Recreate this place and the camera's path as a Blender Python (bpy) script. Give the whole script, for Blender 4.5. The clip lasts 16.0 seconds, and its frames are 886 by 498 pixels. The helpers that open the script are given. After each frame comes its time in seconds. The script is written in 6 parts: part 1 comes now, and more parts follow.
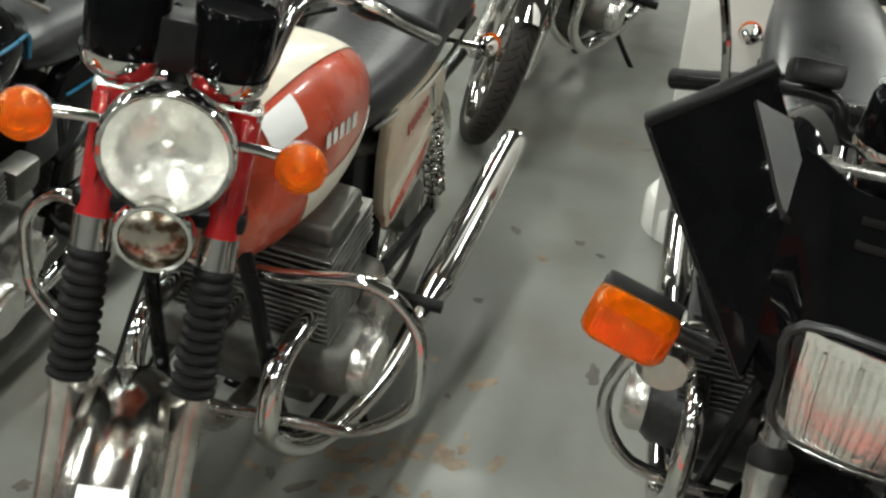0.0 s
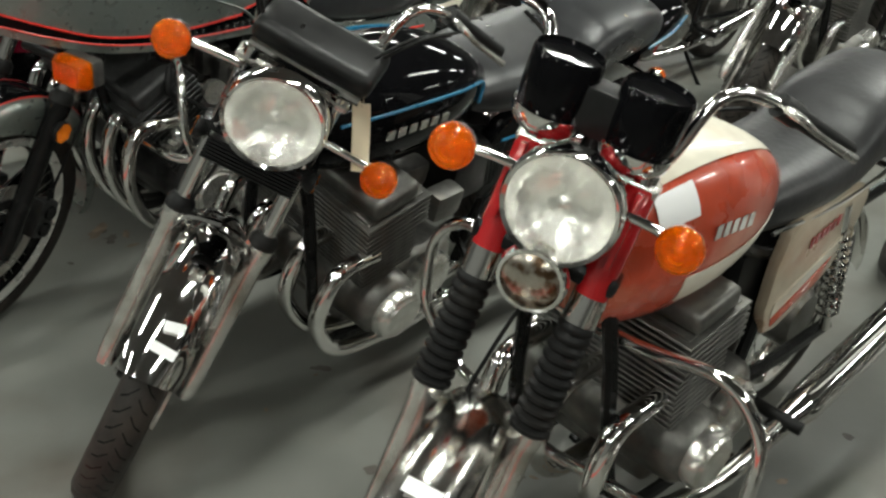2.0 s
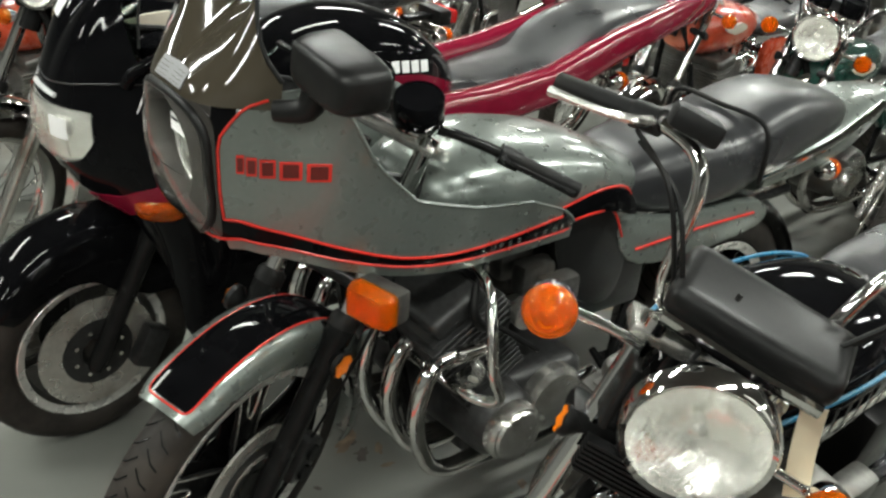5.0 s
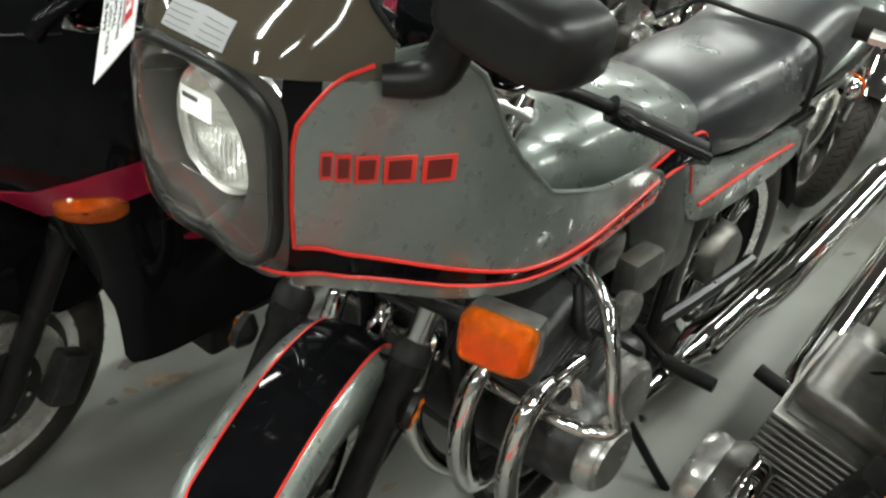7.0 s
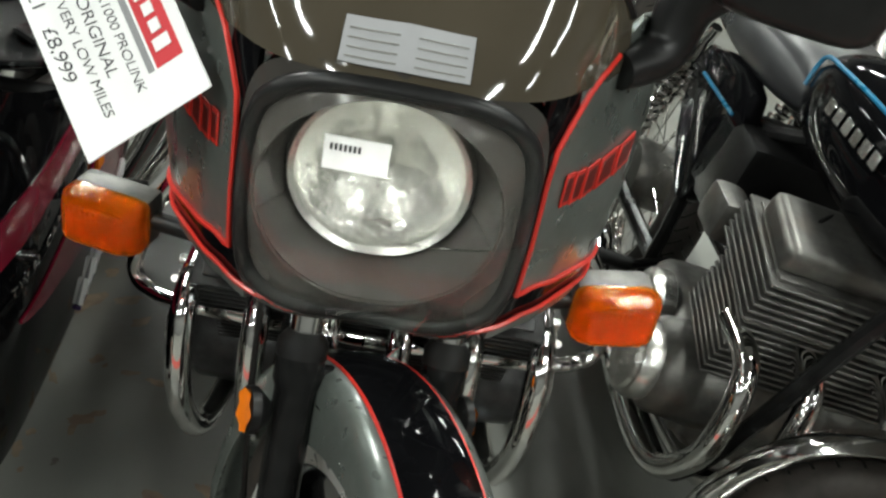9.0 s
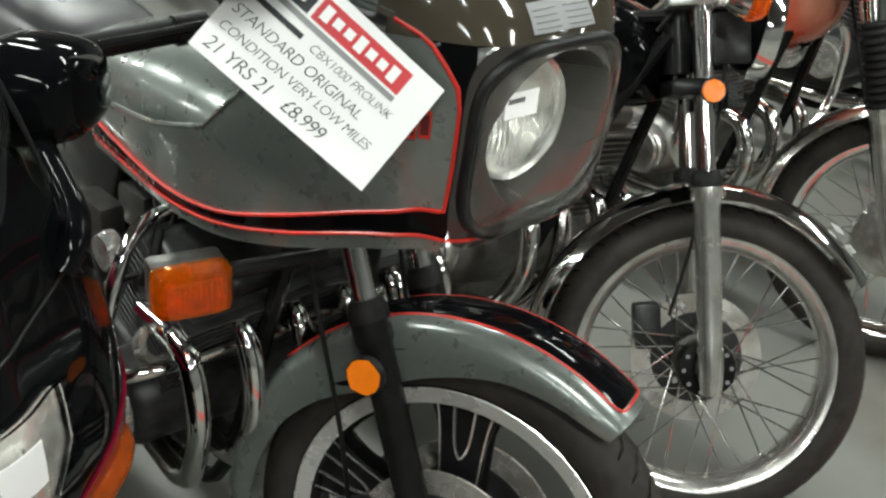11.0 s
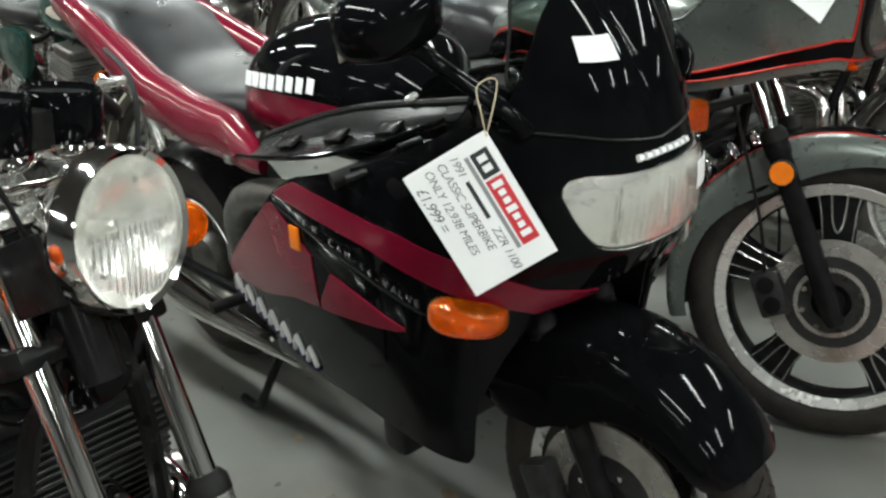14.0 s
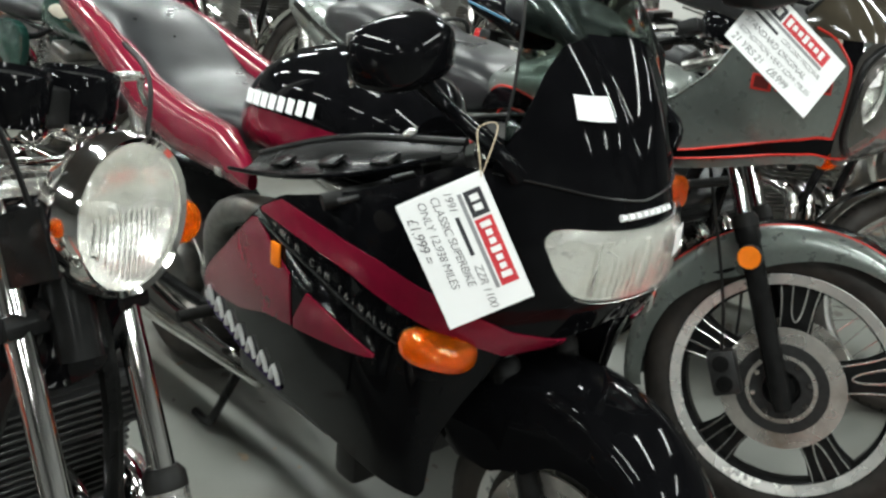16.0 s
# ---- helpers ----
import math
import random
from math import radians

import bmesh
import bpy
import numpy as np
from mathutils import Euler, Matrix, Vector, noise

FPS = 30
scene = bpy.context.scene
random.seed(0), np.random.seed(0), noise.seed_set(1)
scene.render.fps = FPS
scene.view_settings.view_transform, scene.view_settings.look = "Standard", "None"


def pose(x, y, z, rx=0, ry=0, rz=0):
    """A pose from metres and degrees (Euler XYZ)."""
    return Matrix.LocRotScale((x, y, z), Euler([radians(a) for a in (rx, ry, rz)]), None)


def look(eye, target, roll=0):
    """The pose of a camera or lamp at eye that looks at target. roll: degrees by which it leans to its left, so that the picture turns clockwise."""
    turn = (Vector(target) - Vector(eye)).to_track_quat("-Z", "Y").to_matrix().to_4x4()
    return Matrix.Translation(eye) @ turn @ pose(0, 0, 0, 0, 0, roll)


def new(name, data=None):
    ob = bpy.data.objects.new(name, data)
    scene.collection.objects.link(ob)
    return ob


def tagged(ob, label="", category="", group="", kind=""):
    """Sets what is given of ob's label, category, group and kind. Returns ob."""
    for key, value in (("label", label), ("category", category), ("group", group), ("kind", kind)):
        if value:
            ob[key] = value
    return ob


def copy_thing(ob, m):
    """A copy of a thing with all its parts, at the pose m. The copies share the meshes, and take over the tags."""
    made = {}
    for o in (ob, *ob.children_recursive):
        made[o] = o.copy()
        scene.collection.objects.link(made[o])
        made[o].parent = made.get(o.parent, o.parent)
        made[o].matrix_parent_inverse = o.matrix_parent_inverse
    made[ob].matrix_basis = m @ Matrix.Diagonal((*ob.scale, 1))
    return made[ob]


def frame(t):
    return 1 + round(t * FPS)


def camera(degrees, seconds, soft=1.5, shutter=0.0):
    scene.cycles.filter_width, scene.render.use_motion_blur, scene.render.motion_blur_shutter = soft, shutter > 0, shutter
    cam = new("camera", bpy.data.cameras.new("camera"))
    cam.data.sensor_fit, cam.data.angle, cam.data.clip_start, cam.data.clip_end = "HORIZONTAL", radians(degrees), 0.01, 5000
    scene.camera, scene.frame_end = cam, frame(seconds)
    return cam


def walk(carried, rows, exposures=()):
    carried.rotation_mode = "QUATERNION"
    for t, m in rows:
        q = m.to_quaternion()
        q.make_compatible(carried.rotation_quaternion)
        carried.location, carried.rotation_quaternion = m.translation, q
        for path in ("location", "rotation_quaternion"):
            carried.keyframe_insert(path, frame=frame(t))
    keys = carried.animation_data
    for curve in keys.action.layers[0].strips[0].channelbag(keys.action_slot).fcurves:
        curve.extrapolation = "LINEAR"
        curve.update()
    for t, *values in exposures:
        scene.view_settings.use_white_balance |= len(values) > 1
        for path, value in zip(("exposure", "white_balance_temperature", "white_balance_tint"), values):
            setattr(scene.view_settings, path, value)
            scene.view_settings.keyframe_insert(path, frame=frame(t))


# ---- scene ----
cam = camera(46.0, 16.0, soft=2.5)
PATH = [
    (0, (2.36, -0.998, 1.696), (1.982, 0.648, 0.626), 3.0),
    (0.5, (2.357, -1.098, 1.721), (1.881, 0.575, 0.735), 5.7),
    (1, (2.386, -1.115, 1.715), (1.742, 0.504, 0.734), 4.8),
    (1.5, (2.423, -1.062, 1.717), (1.559, 0.436, 0.713), 5.6),
    (2, (2.441, -1.043, 1.727), (1.351, 0.314, 0.741), 4.6),
    (2.5, (2.456, -1.038, 1.73), (1.26, 0.256, 0.784), 3.7),
    (3, (2.407, -1.022, 1.723), (1.194, 0.267, 0.793), 3.2),
    (3.5, (2.234, -1.028, 1.74), (1.008, 0.266, 0.834), 3.5),
    (4, (2.032, -1.043, 1.751), (0.77, 0.244, 0.884), 1.4),
    (4.5, (1.877, -0.99, 1.74), (0.572, 0.272, 0.901), 1.8),
    (5, (1.654, -0.825, 1.718), (0.288, 0.369, 0.875), 2.4),
    (7.5, (0.662, -0.773, 1.57), (-0.103, 0.769, 0.551), 3.7),
    (8, (0.415, -0.824, 1.563), (-0.067, 0.806, 0.51), 3.1),
    (8.5, (0.224, -0.815, 1.545), (0.04, 0.847, 0.448), 5.4),
    (11, (-0.91, -0.727, 1.602), (0.374, 0.413, 0.576), 3.4),
    (11.5, (-1.115, -0.722, 1.635), (0.258, 0.307, 0.607), -1.0),
    (12, (-1.405, -0.758, 1.673), (0.014, 0.219, 0.657), -4.8),
    (12.5, (-1.553, -0.845, 1.678), (-0.159, 0.226, 0.724), -5.5),
    (13, (-1.714, -0.951, 1.655), (-0.379, 0.22, 0.734), -3.9),
    (13.5, (-1.866, -0.931, 1.672), (-0.619, 0.323, 0.738), -4.5),
    (14, (-2.063, -0.89, 1.695), (-0.873, 0.411, 0.752), -6.1),
    (14.5, (-2.136, -0.896, 1.716), (-0.895, 0.379, 0.803), -4.5),
    (15, (-2.144, -0.906, 1.705), (-0.832, 0.326, 0.833), -2.4),
    (15.5, (-2.164, -0.91, 1.71), (-0.853, 0.33, 0.847), 0.1),
    (16, (-2.141, -0.904, 1.68), (-0.852, 0.371, 0.836), 2.8),
]
# the clip's camera darkens over the bright chrome and opens up over the fairings
walk(cam, [(t, look(e, g, r)) for t, e, g, r in PATH],
     [(0.0, 0.13, 6500, 10), (1.5, 0.0, 6500, 10), (3.0, 0.06, 6500, 10), (4.2, 0.12, 6480, 10), (5.0, 0.3, 6450, 10), (7.5, 0.58, 6380, 10), (8.5, 0.45, 6350, 10), (11.0, 0.25, 6300, 10),
      (12.0, 0.52, 6270, 10), (13.0, 0.36, 6250, 10), (14.0, 0.18, 6200, 10), (15.0, 0.28, 6180, 10), (16.0, 0.36, 6180, 10)])

# ---- world and light ----
world = bpy.data.worlds.new("world")
scene.world = world
world.use_nodes = True
world.node_tree.nodes["Background"].inputs[0].default_value = (0.6, 0.62, 0.65, 1)
world.node_tree.nodes["Background"].inputs[1].default_value = 0.005
scene.view_settings.exposure = 0.3
LAMP_WATTS = 50.0


# ---- materials ----
def material(name, color, rough=0.5, metal=0.0, vary=0.12, scale=30.0, bump=0.0, bscale=200.0, coat=0.0, trans=0.0, emit=0.0,
             color2=None, scale2=4.0, sharp=(0.45, 0.6), rvary=0.15, ior=1.5, bdist=0.002, spec=0.5):
    m = bpy.data.materials.new(name)
    m.use_nodes = True
    nt = m.node_tree
    p = nt.nodes["Principled BSDF"]
    co = nt.nodes.new("ShaderNodeTexCoord")
    def noise_tex(sc, detail=4.0):
        n = nt.nodes.new("ShaderNodeTexNoise")
        n.inputs["Scale"].default_value, n.inputs["Detail"].default_value = sc, detail
        nt.links.new(co.outputs["Object"], n.inputs["Vector"])
        return n.outputs["Fac"]
    def ramp(fac, lo, hi, a, b):
        r = nt.nodes.new("ShaderNodeMapRange")
        for k, v in zip((1, 2, 3, 4), (lo, hi, a, b)):
            r.inputs[k].default_value = v
        nt.links.new(fac, r.inputs[0])
        return r.outputs[0]
    def mix(fac, a, b):
        x = nt.nodes.new("ShaderNodeMix")
        x.data_type = "RGBA"
        nt.links.new(fac, x.inputs[0])
        for sock, v in ((x.inputs[6], a), (x.inputs[7], b)):
            if isinstance(v, tuple):
                sock.default_value = (*v[:3], 1)
            else:
                nt.links.new(v, sock)
        return x.outputs[2]
    dark = tuple(c * (1 - vary) for c in color)
    light = tuple(min(1, c * (1 + vary)) for c in color)
    out = mix(ramp(noise_tex(scale), 0.3, 0.7, 0, 1), dark, light)
    if color2:
        out = mix(ramp(noise_tex(scale2, 6.0), sharp[0], sharp[1], 0, 1), out, color2)
    nt.links.new(out, p.inputs["Base Color"])
    p.inputs["Metallic"].default_value = metal
    nt.links.new(ramp(noise_tex(scale * 0.4 + 3), 0.3, 0.7, max(0.02, rough * (1 - rvary)), min(1, rough * (1 + rvary))), p.inputs["Roughness"])
    p.inputs["Coat Weight"].default_value = coat
    p.inputs["Coat Roughness"].default_value = 0.05
    p.inputs["Transmission Weight"].default_value = trans
    p.inputs["IOR"].default_value = ior
    p.inputs["Specular IOR Level"].default_value = spec
    if emit:
        p.inputs["Emission Color"].default_value = (*color, 1)
        p.inputs["Emission Strength"].default_value = emit
    if bump:
        b = nt.nodes.new("ShaderNodeBump")
        b.inputs["Strength"].default_value, b.inputs["Distance"].default_value = bump, bdist
        nt.links.new(noise_tex(bscale, 3.0), b.inputs["Height"])
        nt.links.new(b.outputs[0], p.inputs["Normal"])
    return m


CHROME = material("chrome", (0.75, 0.74, 0.72), 0.07, 1.0, 0.06, 14, color2=(0.5, 0.46, 0.4), scale2=9, sharp=(0.6, 0.75))
OLDCHROME = material("worn_chrome", (0.66, 0.64, 0.6), 0.16, 1.0, 0.12, 30, color2=(0.3, 0.22, 0.15), scale2=16, sharp=(0.62, 0.72), bump=0.08)
RUSTCHROME = material("rusty_chrome", (0.5, 0.46, 0.4), 0.25, 1.0, 0.2, 30, color2=(0.16, 0.1, 0.06), scale2=45, sharp=(0.46, 0.58), bump=0.2)
RIMALU = material("machined_alloy", (0.78, 0.77, 0.74), 0.28, 0.65, 0.08, 40, bump=0.03)
ALU = material("polished_alloy", (0.66, 0.65, 0.62), 0.24, 0.9, 0.12, 40, bump=0.05, color2=(0.36, 0.34, 0.3), scale2=12, sharp=(0.5, 0.75))
CASTALU = material("cast_alloy", (0.14, 0.137, 0.128), 0.4, 0.8, 0.2, 50, bump=0.2, color2=(0.15, 0.13, 0.11), scale2=12, sharp=(0.5, 0.72))
DARKALU = material("dark_engine", (0.03, 0.03, 0.03), 0.36, 0.4, 0.3, 60, bump=0.2)
BLACKPAINT = material("black_gloss", (0.003, 0.003, 0.0035), 0.05, 0.0, 0.2, 20, coat=0.0, spec=0.09)
FRAMEBLACK = material("black_enamel", (0.008, 0.008, 0.008), 0.24, 0.0, 0.3, 30, spec=0.15)
PLASTIC = material("black_plastic", (0.007, 0.007, 0.007), 0.36, 0.0, 0.2, 60, bump=0.12, bscale=600, spec=0.25)
TYRE = material("tyre_rubber", (0.021, 0.018, 0.016), 0.62, 0.0, 0.3, 40, bump=0.2, color2=(0.04, 0.033, 0.027), scale2=9, sharp=(0.48, 0.75), spec=0.25)
RUBBER = material("rubber", (0.005, 0.005, 0.005), 0.55, 0.0, 0.3, 40, bump=0.2, color2=(0.016, 0.014, 0.012), scale2=7, sharp=(0.5, 0.8), spec=0.2)
VINYL = material("seat_vinyl", (0.02, 0.0205, 0.022), 0.33, 0.0, 0.25, 14, bump=0.2, bscale=350, rvary=0.25, spec=0.45)
OLDVINYL = material("worn_vinyl", (0.022, 0.022, 0.023), 0.4, 0.0, 0.3, 10, bump=0.5, bscale=60, spec=0.25)
SILVER = material("silver_green_metallic", (0.17, 0.19, 0.175), 0.3, 0.55, 0.06, 90, coat=0.7)
REDLINE = material("red_line", (0.5, 0.022, 0.014), 0.35, 0.0, 0.1, 60)
DARKRED = material("dark_red_badge", (0.09, 0.008, 0.006), 0.35, 0.0, 0.1, 60)
REDPAINT = material("red_fork_paint", (0.36, 0.012, 0.014), 0.22, 0.15, 0.15, 25, coat=0.5)
ORANGERED = material("faded_orange_red", (0.42, 0.055, 0.022), 0.28, 0.0, 0.12, 18, coat=0.5, color2=(0.5, 0.22, 0.13), scale2=6, sharp=(0.5, 0.75))
CREAM = material("aged_white", (0.62, 0.58, 0.48), 0.35, 0.0, 0.12, 12, coat=0.3, color2=(0.5, 0.4, 0.3), scale2=9, sharp=(0.5, 0.8))
GOLDCREAM = material("champagne_panel", (0.52, 0.44, 0.33), 0.3, 0.25, 0.12, 14, coat=0.4, color2=(0.4, 0.22, 0.13), scale2=5, sharp=(0.52, 0.75))
PURPLE = material("purple_print", (0.03, 0.012, 0.08), 0.35)
MAGENTA = material("crimson_paint", (0.17, 0.005, 0.022), 0.2, 0.1, 0.1, 30, coat=0.25, spec=0.3)
BLUELINE = material("blue_line", (0.01, 0.13, 0.24), 0.3, 0.0, 0.1, 50)
GREEN = material("dark_green_paint", (0.012, 0.045, 0.035), 0.18, 0.0, 0.1, 30, coat=0.6)
AMBER = material("amber_lens", (0.8, 0.2, 0.004), 0.08, 0.0, 0.15, 60, bump=0.35, bscale=150, trans=0.86, ior=1.4)
AMBERDISH = material("indicator_reflector", (0.62, 0.6, 0.55), 0.2, 0.9, 0.35, 110, bump=0.9, bscale=120, bdist=0.006)
AMBERDARK = material("amber_core", (0.85, 0.2, 0.008), 0.25, 0.0, 0.1, 30)
REDLENS = material("red_lens", (0.5, 0.01, 0.01), 0.15, 0.0, 0.1, 40, coat=0.5, trans=0.2)
REFLECTOR = material("lamp_reflector", (0.95, 0.94, 0.91), 0.2, 0.88, 0.06, 40, bump=0.6, bscale=34, bdist=0.007)
LAMPGLASS = material("lamp_glass", (0.97, 0.97, 0.95), 0.04, 0.0, 0.02, 20, bump=0.12, bscale=60, trans=1.0, ior=1.35)
CLEAR = material("clear_screen", (0.2, 0.25, 0.22), 0.03, 0.0, 0.03, 10, trans=1.0, ior=1.2)
SMOKE = material("smoked_screen", (0.05, 0.042, 0.03), 0.07, 0.0, 0.1, 8, coat=0.4)
SMOKECLEAR = material("smoked_cover", (0.035, 0.032, 0.029), 0.16, 0.0, 0.1, 8, coat=0.15, spec=0.35)
COVERGLASS = material("clear_lamp_cover", (0.97, 0.97, 0.96), 0.03, 0.0, 0.02, 10, trans=1.0, ior=1.2)
WHITE = material("white_card", (0.82, 0.82, 0.82), 0.45, 0.0, 0.03, 8)
INK = material("black_ink", (0.02, 0.02, 0.025), 0.6, 0.0, 0.1, 30)
REDCARD = material("red_print", (0.55, 0.03, 0.04), 0.5, 0.0, 0.05, 30)
GREYCARD = material("grey_print", (0.25, 0.25, 0.26), 0.5, 0.0, 0.05, 30)
TAGCREAM = material("manila_tag", (0.66, 0.58, 0.42), 0.7, 0.0, 0.06, 20)
STEEL = material("brake_steel", (0.56, 0.54, 0.5), 0.28, 0.75, 0.12, 40, color2=(0.25, 0.2, 0.15), scale2=8, sharp=(0.5, 0.8))
STRING = material("string", (0.45, 0.36, 0.25), 0.9)
FLOORPAINT = material("floor_paint", (0.158, 0.161, 0.145), 0.52, 0.0, 0.08, 2.2, bump=0.12, bscale=60, color2=(0.115, 0.105, 0.088), scale2=2.2, sharp=(0.5, 0.72), rvary=0.35)
RUSTSTAIN = material("rust_stain", (0.2, 0.15, 0.1), 0.5, 0.0, 0.3, 14, color2=(0.14, 0.095, 0.065), scale2=18)
DIRTSPOT = material("dirt_spot", (0.09, 0.08, 0.068), 0.6, 0.0, 0.3, 20)
REDFLOOR = material("red_lane_paint", (0.36, 0.035, 0.02), 0.42, 0.0, 0.1, 5, bump=0.1)
DARKWALL = material("grey_wall_paint", (0.16, 0.16, 0.155), 0.7, 0.0, 0.08, 3, bump=0.1, bscale=80)
WALLPAINT = material("white_wall_paint", (0.72, 0.71, 0.68), 0.6, 0.0, 0.04, 3, bump=0.1, bscale=80, color2=(0.5, 0.48, 0.43), scale2=2.0, sharp=(0.62, 0.8))
CEILPAINT = material("ceiling_paint", (0.11, 0.11, 0.107), 0.8, 0.0, 0.05, 3)
TUBEGLOW = material("fluorescent_tube", (0.93, 1.0, 0.92), 0.4, emit=4.0)
TUBEGLOW.cycles.emission_sampling = "NONE"


# ---- mesh tools ----
V = Vector


def part(name, bm, mat, parent=None, label="", m=None, flat=False):
    """One mesh object under a thing or a part."""
    if m is not None:
        bm.transform(m)
    bmesh.ops.recalc_face_normals(bm, faces=bm.faces)
    for f in bm.faces:
        f.smooth = not flat
    for e in bm.edges:
        if len(e.link_faces) == 2 and e.calc_face_angle(0) > 0.7:
            e.smooth = False
    me = bpy.data.meshes.new(name)
    bm.to_mesh(me)
    bm.free()
    me.materials.append(mat)
    ob = new(name, me)
    if parent is not None:
        ob.parent = parent
    if label:
        ob["label"] = label
    return ob


def merge(*bms):
    """Joins several bmeshes into the first."""
    base = bms[0]
    for b in bms[1:]:
        me = bpy.data.meshes.new("tmp")
        b.to_mesh(me)
        b.free()
        base.from_mesh(me)
        bpy.data.meshes.remove(me)
    return base


def skin(rows, closed_u=True, cap0=True, cap1=True):
    """Quads between rows of points; rows are closed rings when closed_u."""
    bm = bmesh.new()
    vs = [[bm.verts.new(p) for p in row] for row in rows]
    n = len(rows[0])
    for a, b in zip(vs, vs[1:]):
        for i in range(n if closed_u else n - 1):
            j = (i + 1) % n
            bm.faces.new((a[i], a[j], b[j], b[i]))
    if closed_u and cap0:
        bm.faces.new(vs[0][::-1])
    if closed_u and cap1:
        bm.faces.new(vs[-1])
    return bm


def spline(pts, k=6, closed=False):
    """Catmull-Rom points through pts."""
    pts = [V(p) for p in pts]
    n = len(pts)
    if n < 3:
        return pts
    out = []
    for i in range(n if closed else n - 1):
        if closed:
            a, b, c, d = pts[i - 1], pts[i], pts[(i + 1) % n], pts[(i + 2) % n]
        else:
            a, b, c, d = pts[max(i - 1, 0)], pts[i], pts[i + 1], pts[min(i + 2, n - 1)]
        for j in range(k):
            t = j / k
            out.append(0.5 * ((2 * b) + (c - a) * t + (2 * a - 5 * b + 4 * c - d) * t * t + (3 * b - a - 3 * c + d) * t ** 3))
    if not closed:
        out.append(pts[-1])
    return out


def tube(pts, r, n=10, k=6, closed=False):
    """A round tube along a smooth line; r may be a list along the given points."""
    line = spline(pts, k, closed)
    m = len(line)
    rows = []
    up = None
    for i, p in enumerate(line):
        d = (line[(i + 1) % m] if closed else line[min(i + 1, m - 1)]) - (line[i - 1] if closed else line[max(i - 1, 0)])
        d.normalize()
        if up is None:
            up = d.orthogonal().normalized()
        up = (up - d * up.dot(d)).normalized()
        side = d.cross(up)
        if isinstance(r, (list, tuple)):
            f = i / max(1, m - 1) * (len(r) - 1)
            j = min(int(f), len(r) - 2)
            rr = r[j] + (r[j + 1] - r[j]) * (f - j)
        else:
            rr = r
        rows.append([p + (up * math.cos(a) + side * math.sin(a)) * rr for a in (2 * math.pi * q / n for q in range(n))])
    if closed:
        rows.append(rows[0])
        bm = skin(rows, True, False, False)
        bmesh.ops.remove_doubles(bm, verts=bm.verts, dist=1e-6)
        return bm
    return skin(rows)


def lathe(prof, n=32, axis="x"):
    """Turns (radius, offset) pairs round an axis."""
    rows = []
    for r, h in prof:
        r = max(r, 1e-4)
        row = []
        for q in range(n):
            c, s = math.cos(2 * math.pi * q / n) * r, math.sin(2 * math.pi * q / n) * r
            row.append({"x": (h, c, s), "y": (c, h, s), "z": (c, s, h)}[axis])
        rows.append(row)
    return skin(rows, True, prof[0][0] < 0.01, prof[-1][0] < 0.01)


def turned_ring(prof, n=48):
    """Turns a closed cross-section of (radius, x) round the x axis."""
    rows = []
    for q in range(n + 1):
        c, s = math.cos(2 * math.pi * q / n), math.sin(2 * math.pi * q / n)
        rows.append([(x, r * c, r * s) for r, x in prof])
    bm = skin(rows, True, False, False)
    bmesh.ops.remove_doubles(bm, verts=bm.verts, dist=1e-6)
    return bm


def section(y, w, zb, zt, e=2.6, n=24, cx=0.0):
    """A rounded-box ring across the bike at y."""
    mid, h = (zb + zt) / 2, (zt - zb) / 2
    row = []
    for q in range(n):
        a = 2 * math.pi * q / n
        c, s = math.cos(a), math.sin(a)
        row.append((cx + w * math.copysign(abs(c) ** (2 / e), c), y, mid + h * math.copysign(abs(s) ** (2 / e), s)))
    return row


def loft(secs, e=2.6, n=24, k=4):
    """A body from sections (y, half width, z low, z high), smoothed along y."""
    lines = spline([V((s[0], s[1], s[2])) for s in secs], k), spline([V((s[3], 0, 0)) for s in secs], k)
    return skin([section(a.x, max(a.y, 0.002), a.z, b.x, e, n) for a, b in zip(*lines)])


def box(sx, sy, sz, at=(0, 0, 0), bev=0.006, seg=2):
    bm = bmesh.new()
    bmesh.ops.create_cube(bm, size=1)
    bmesh.ops.scale(bm, vec=(sx, sy, sz), verts=bm.verts)
    if bev:
        bmesh.ops.bevel(bm, geom=bm.edges[:], offset=min(bev, 0.45 * min(sx, sy, sz)), segments=seg, affect="EDGES", profile=0.6)
    bmesh.ops.translate(bm, vec=at, verts=bm.verts)
    return bm


def slab(outline, x0, x1, bev=0.006, bulge=0.0):
    """A plate of outline (y, z) between x0 and x1 with rounded edges."""
    bm = bmesh.new()
    f = bm.faces.new([bm.verts.new((x0, y, z)) for y, z in outline])
    r = bmesh.ops.extrude_face_region(bm, geom=[f])
    vs = [g for g in r["geom"] if isinstance(g, bmesh.types.BMVert)]
    bmesh.ops.translate(bm, vec=(x1 - x0, 0, 0), verts=vs)
    if bev:
        bmesh.ops.bevel(bm, geom=bm.edges[:], offset=bev, segments=2, affect="EDGES", profile=0.6)
    return bm


def rounded(pts, k=4):
    return [(p.x, p.y) for p in spline([V((a, b, 0)) for a, b in pts], k, True)]


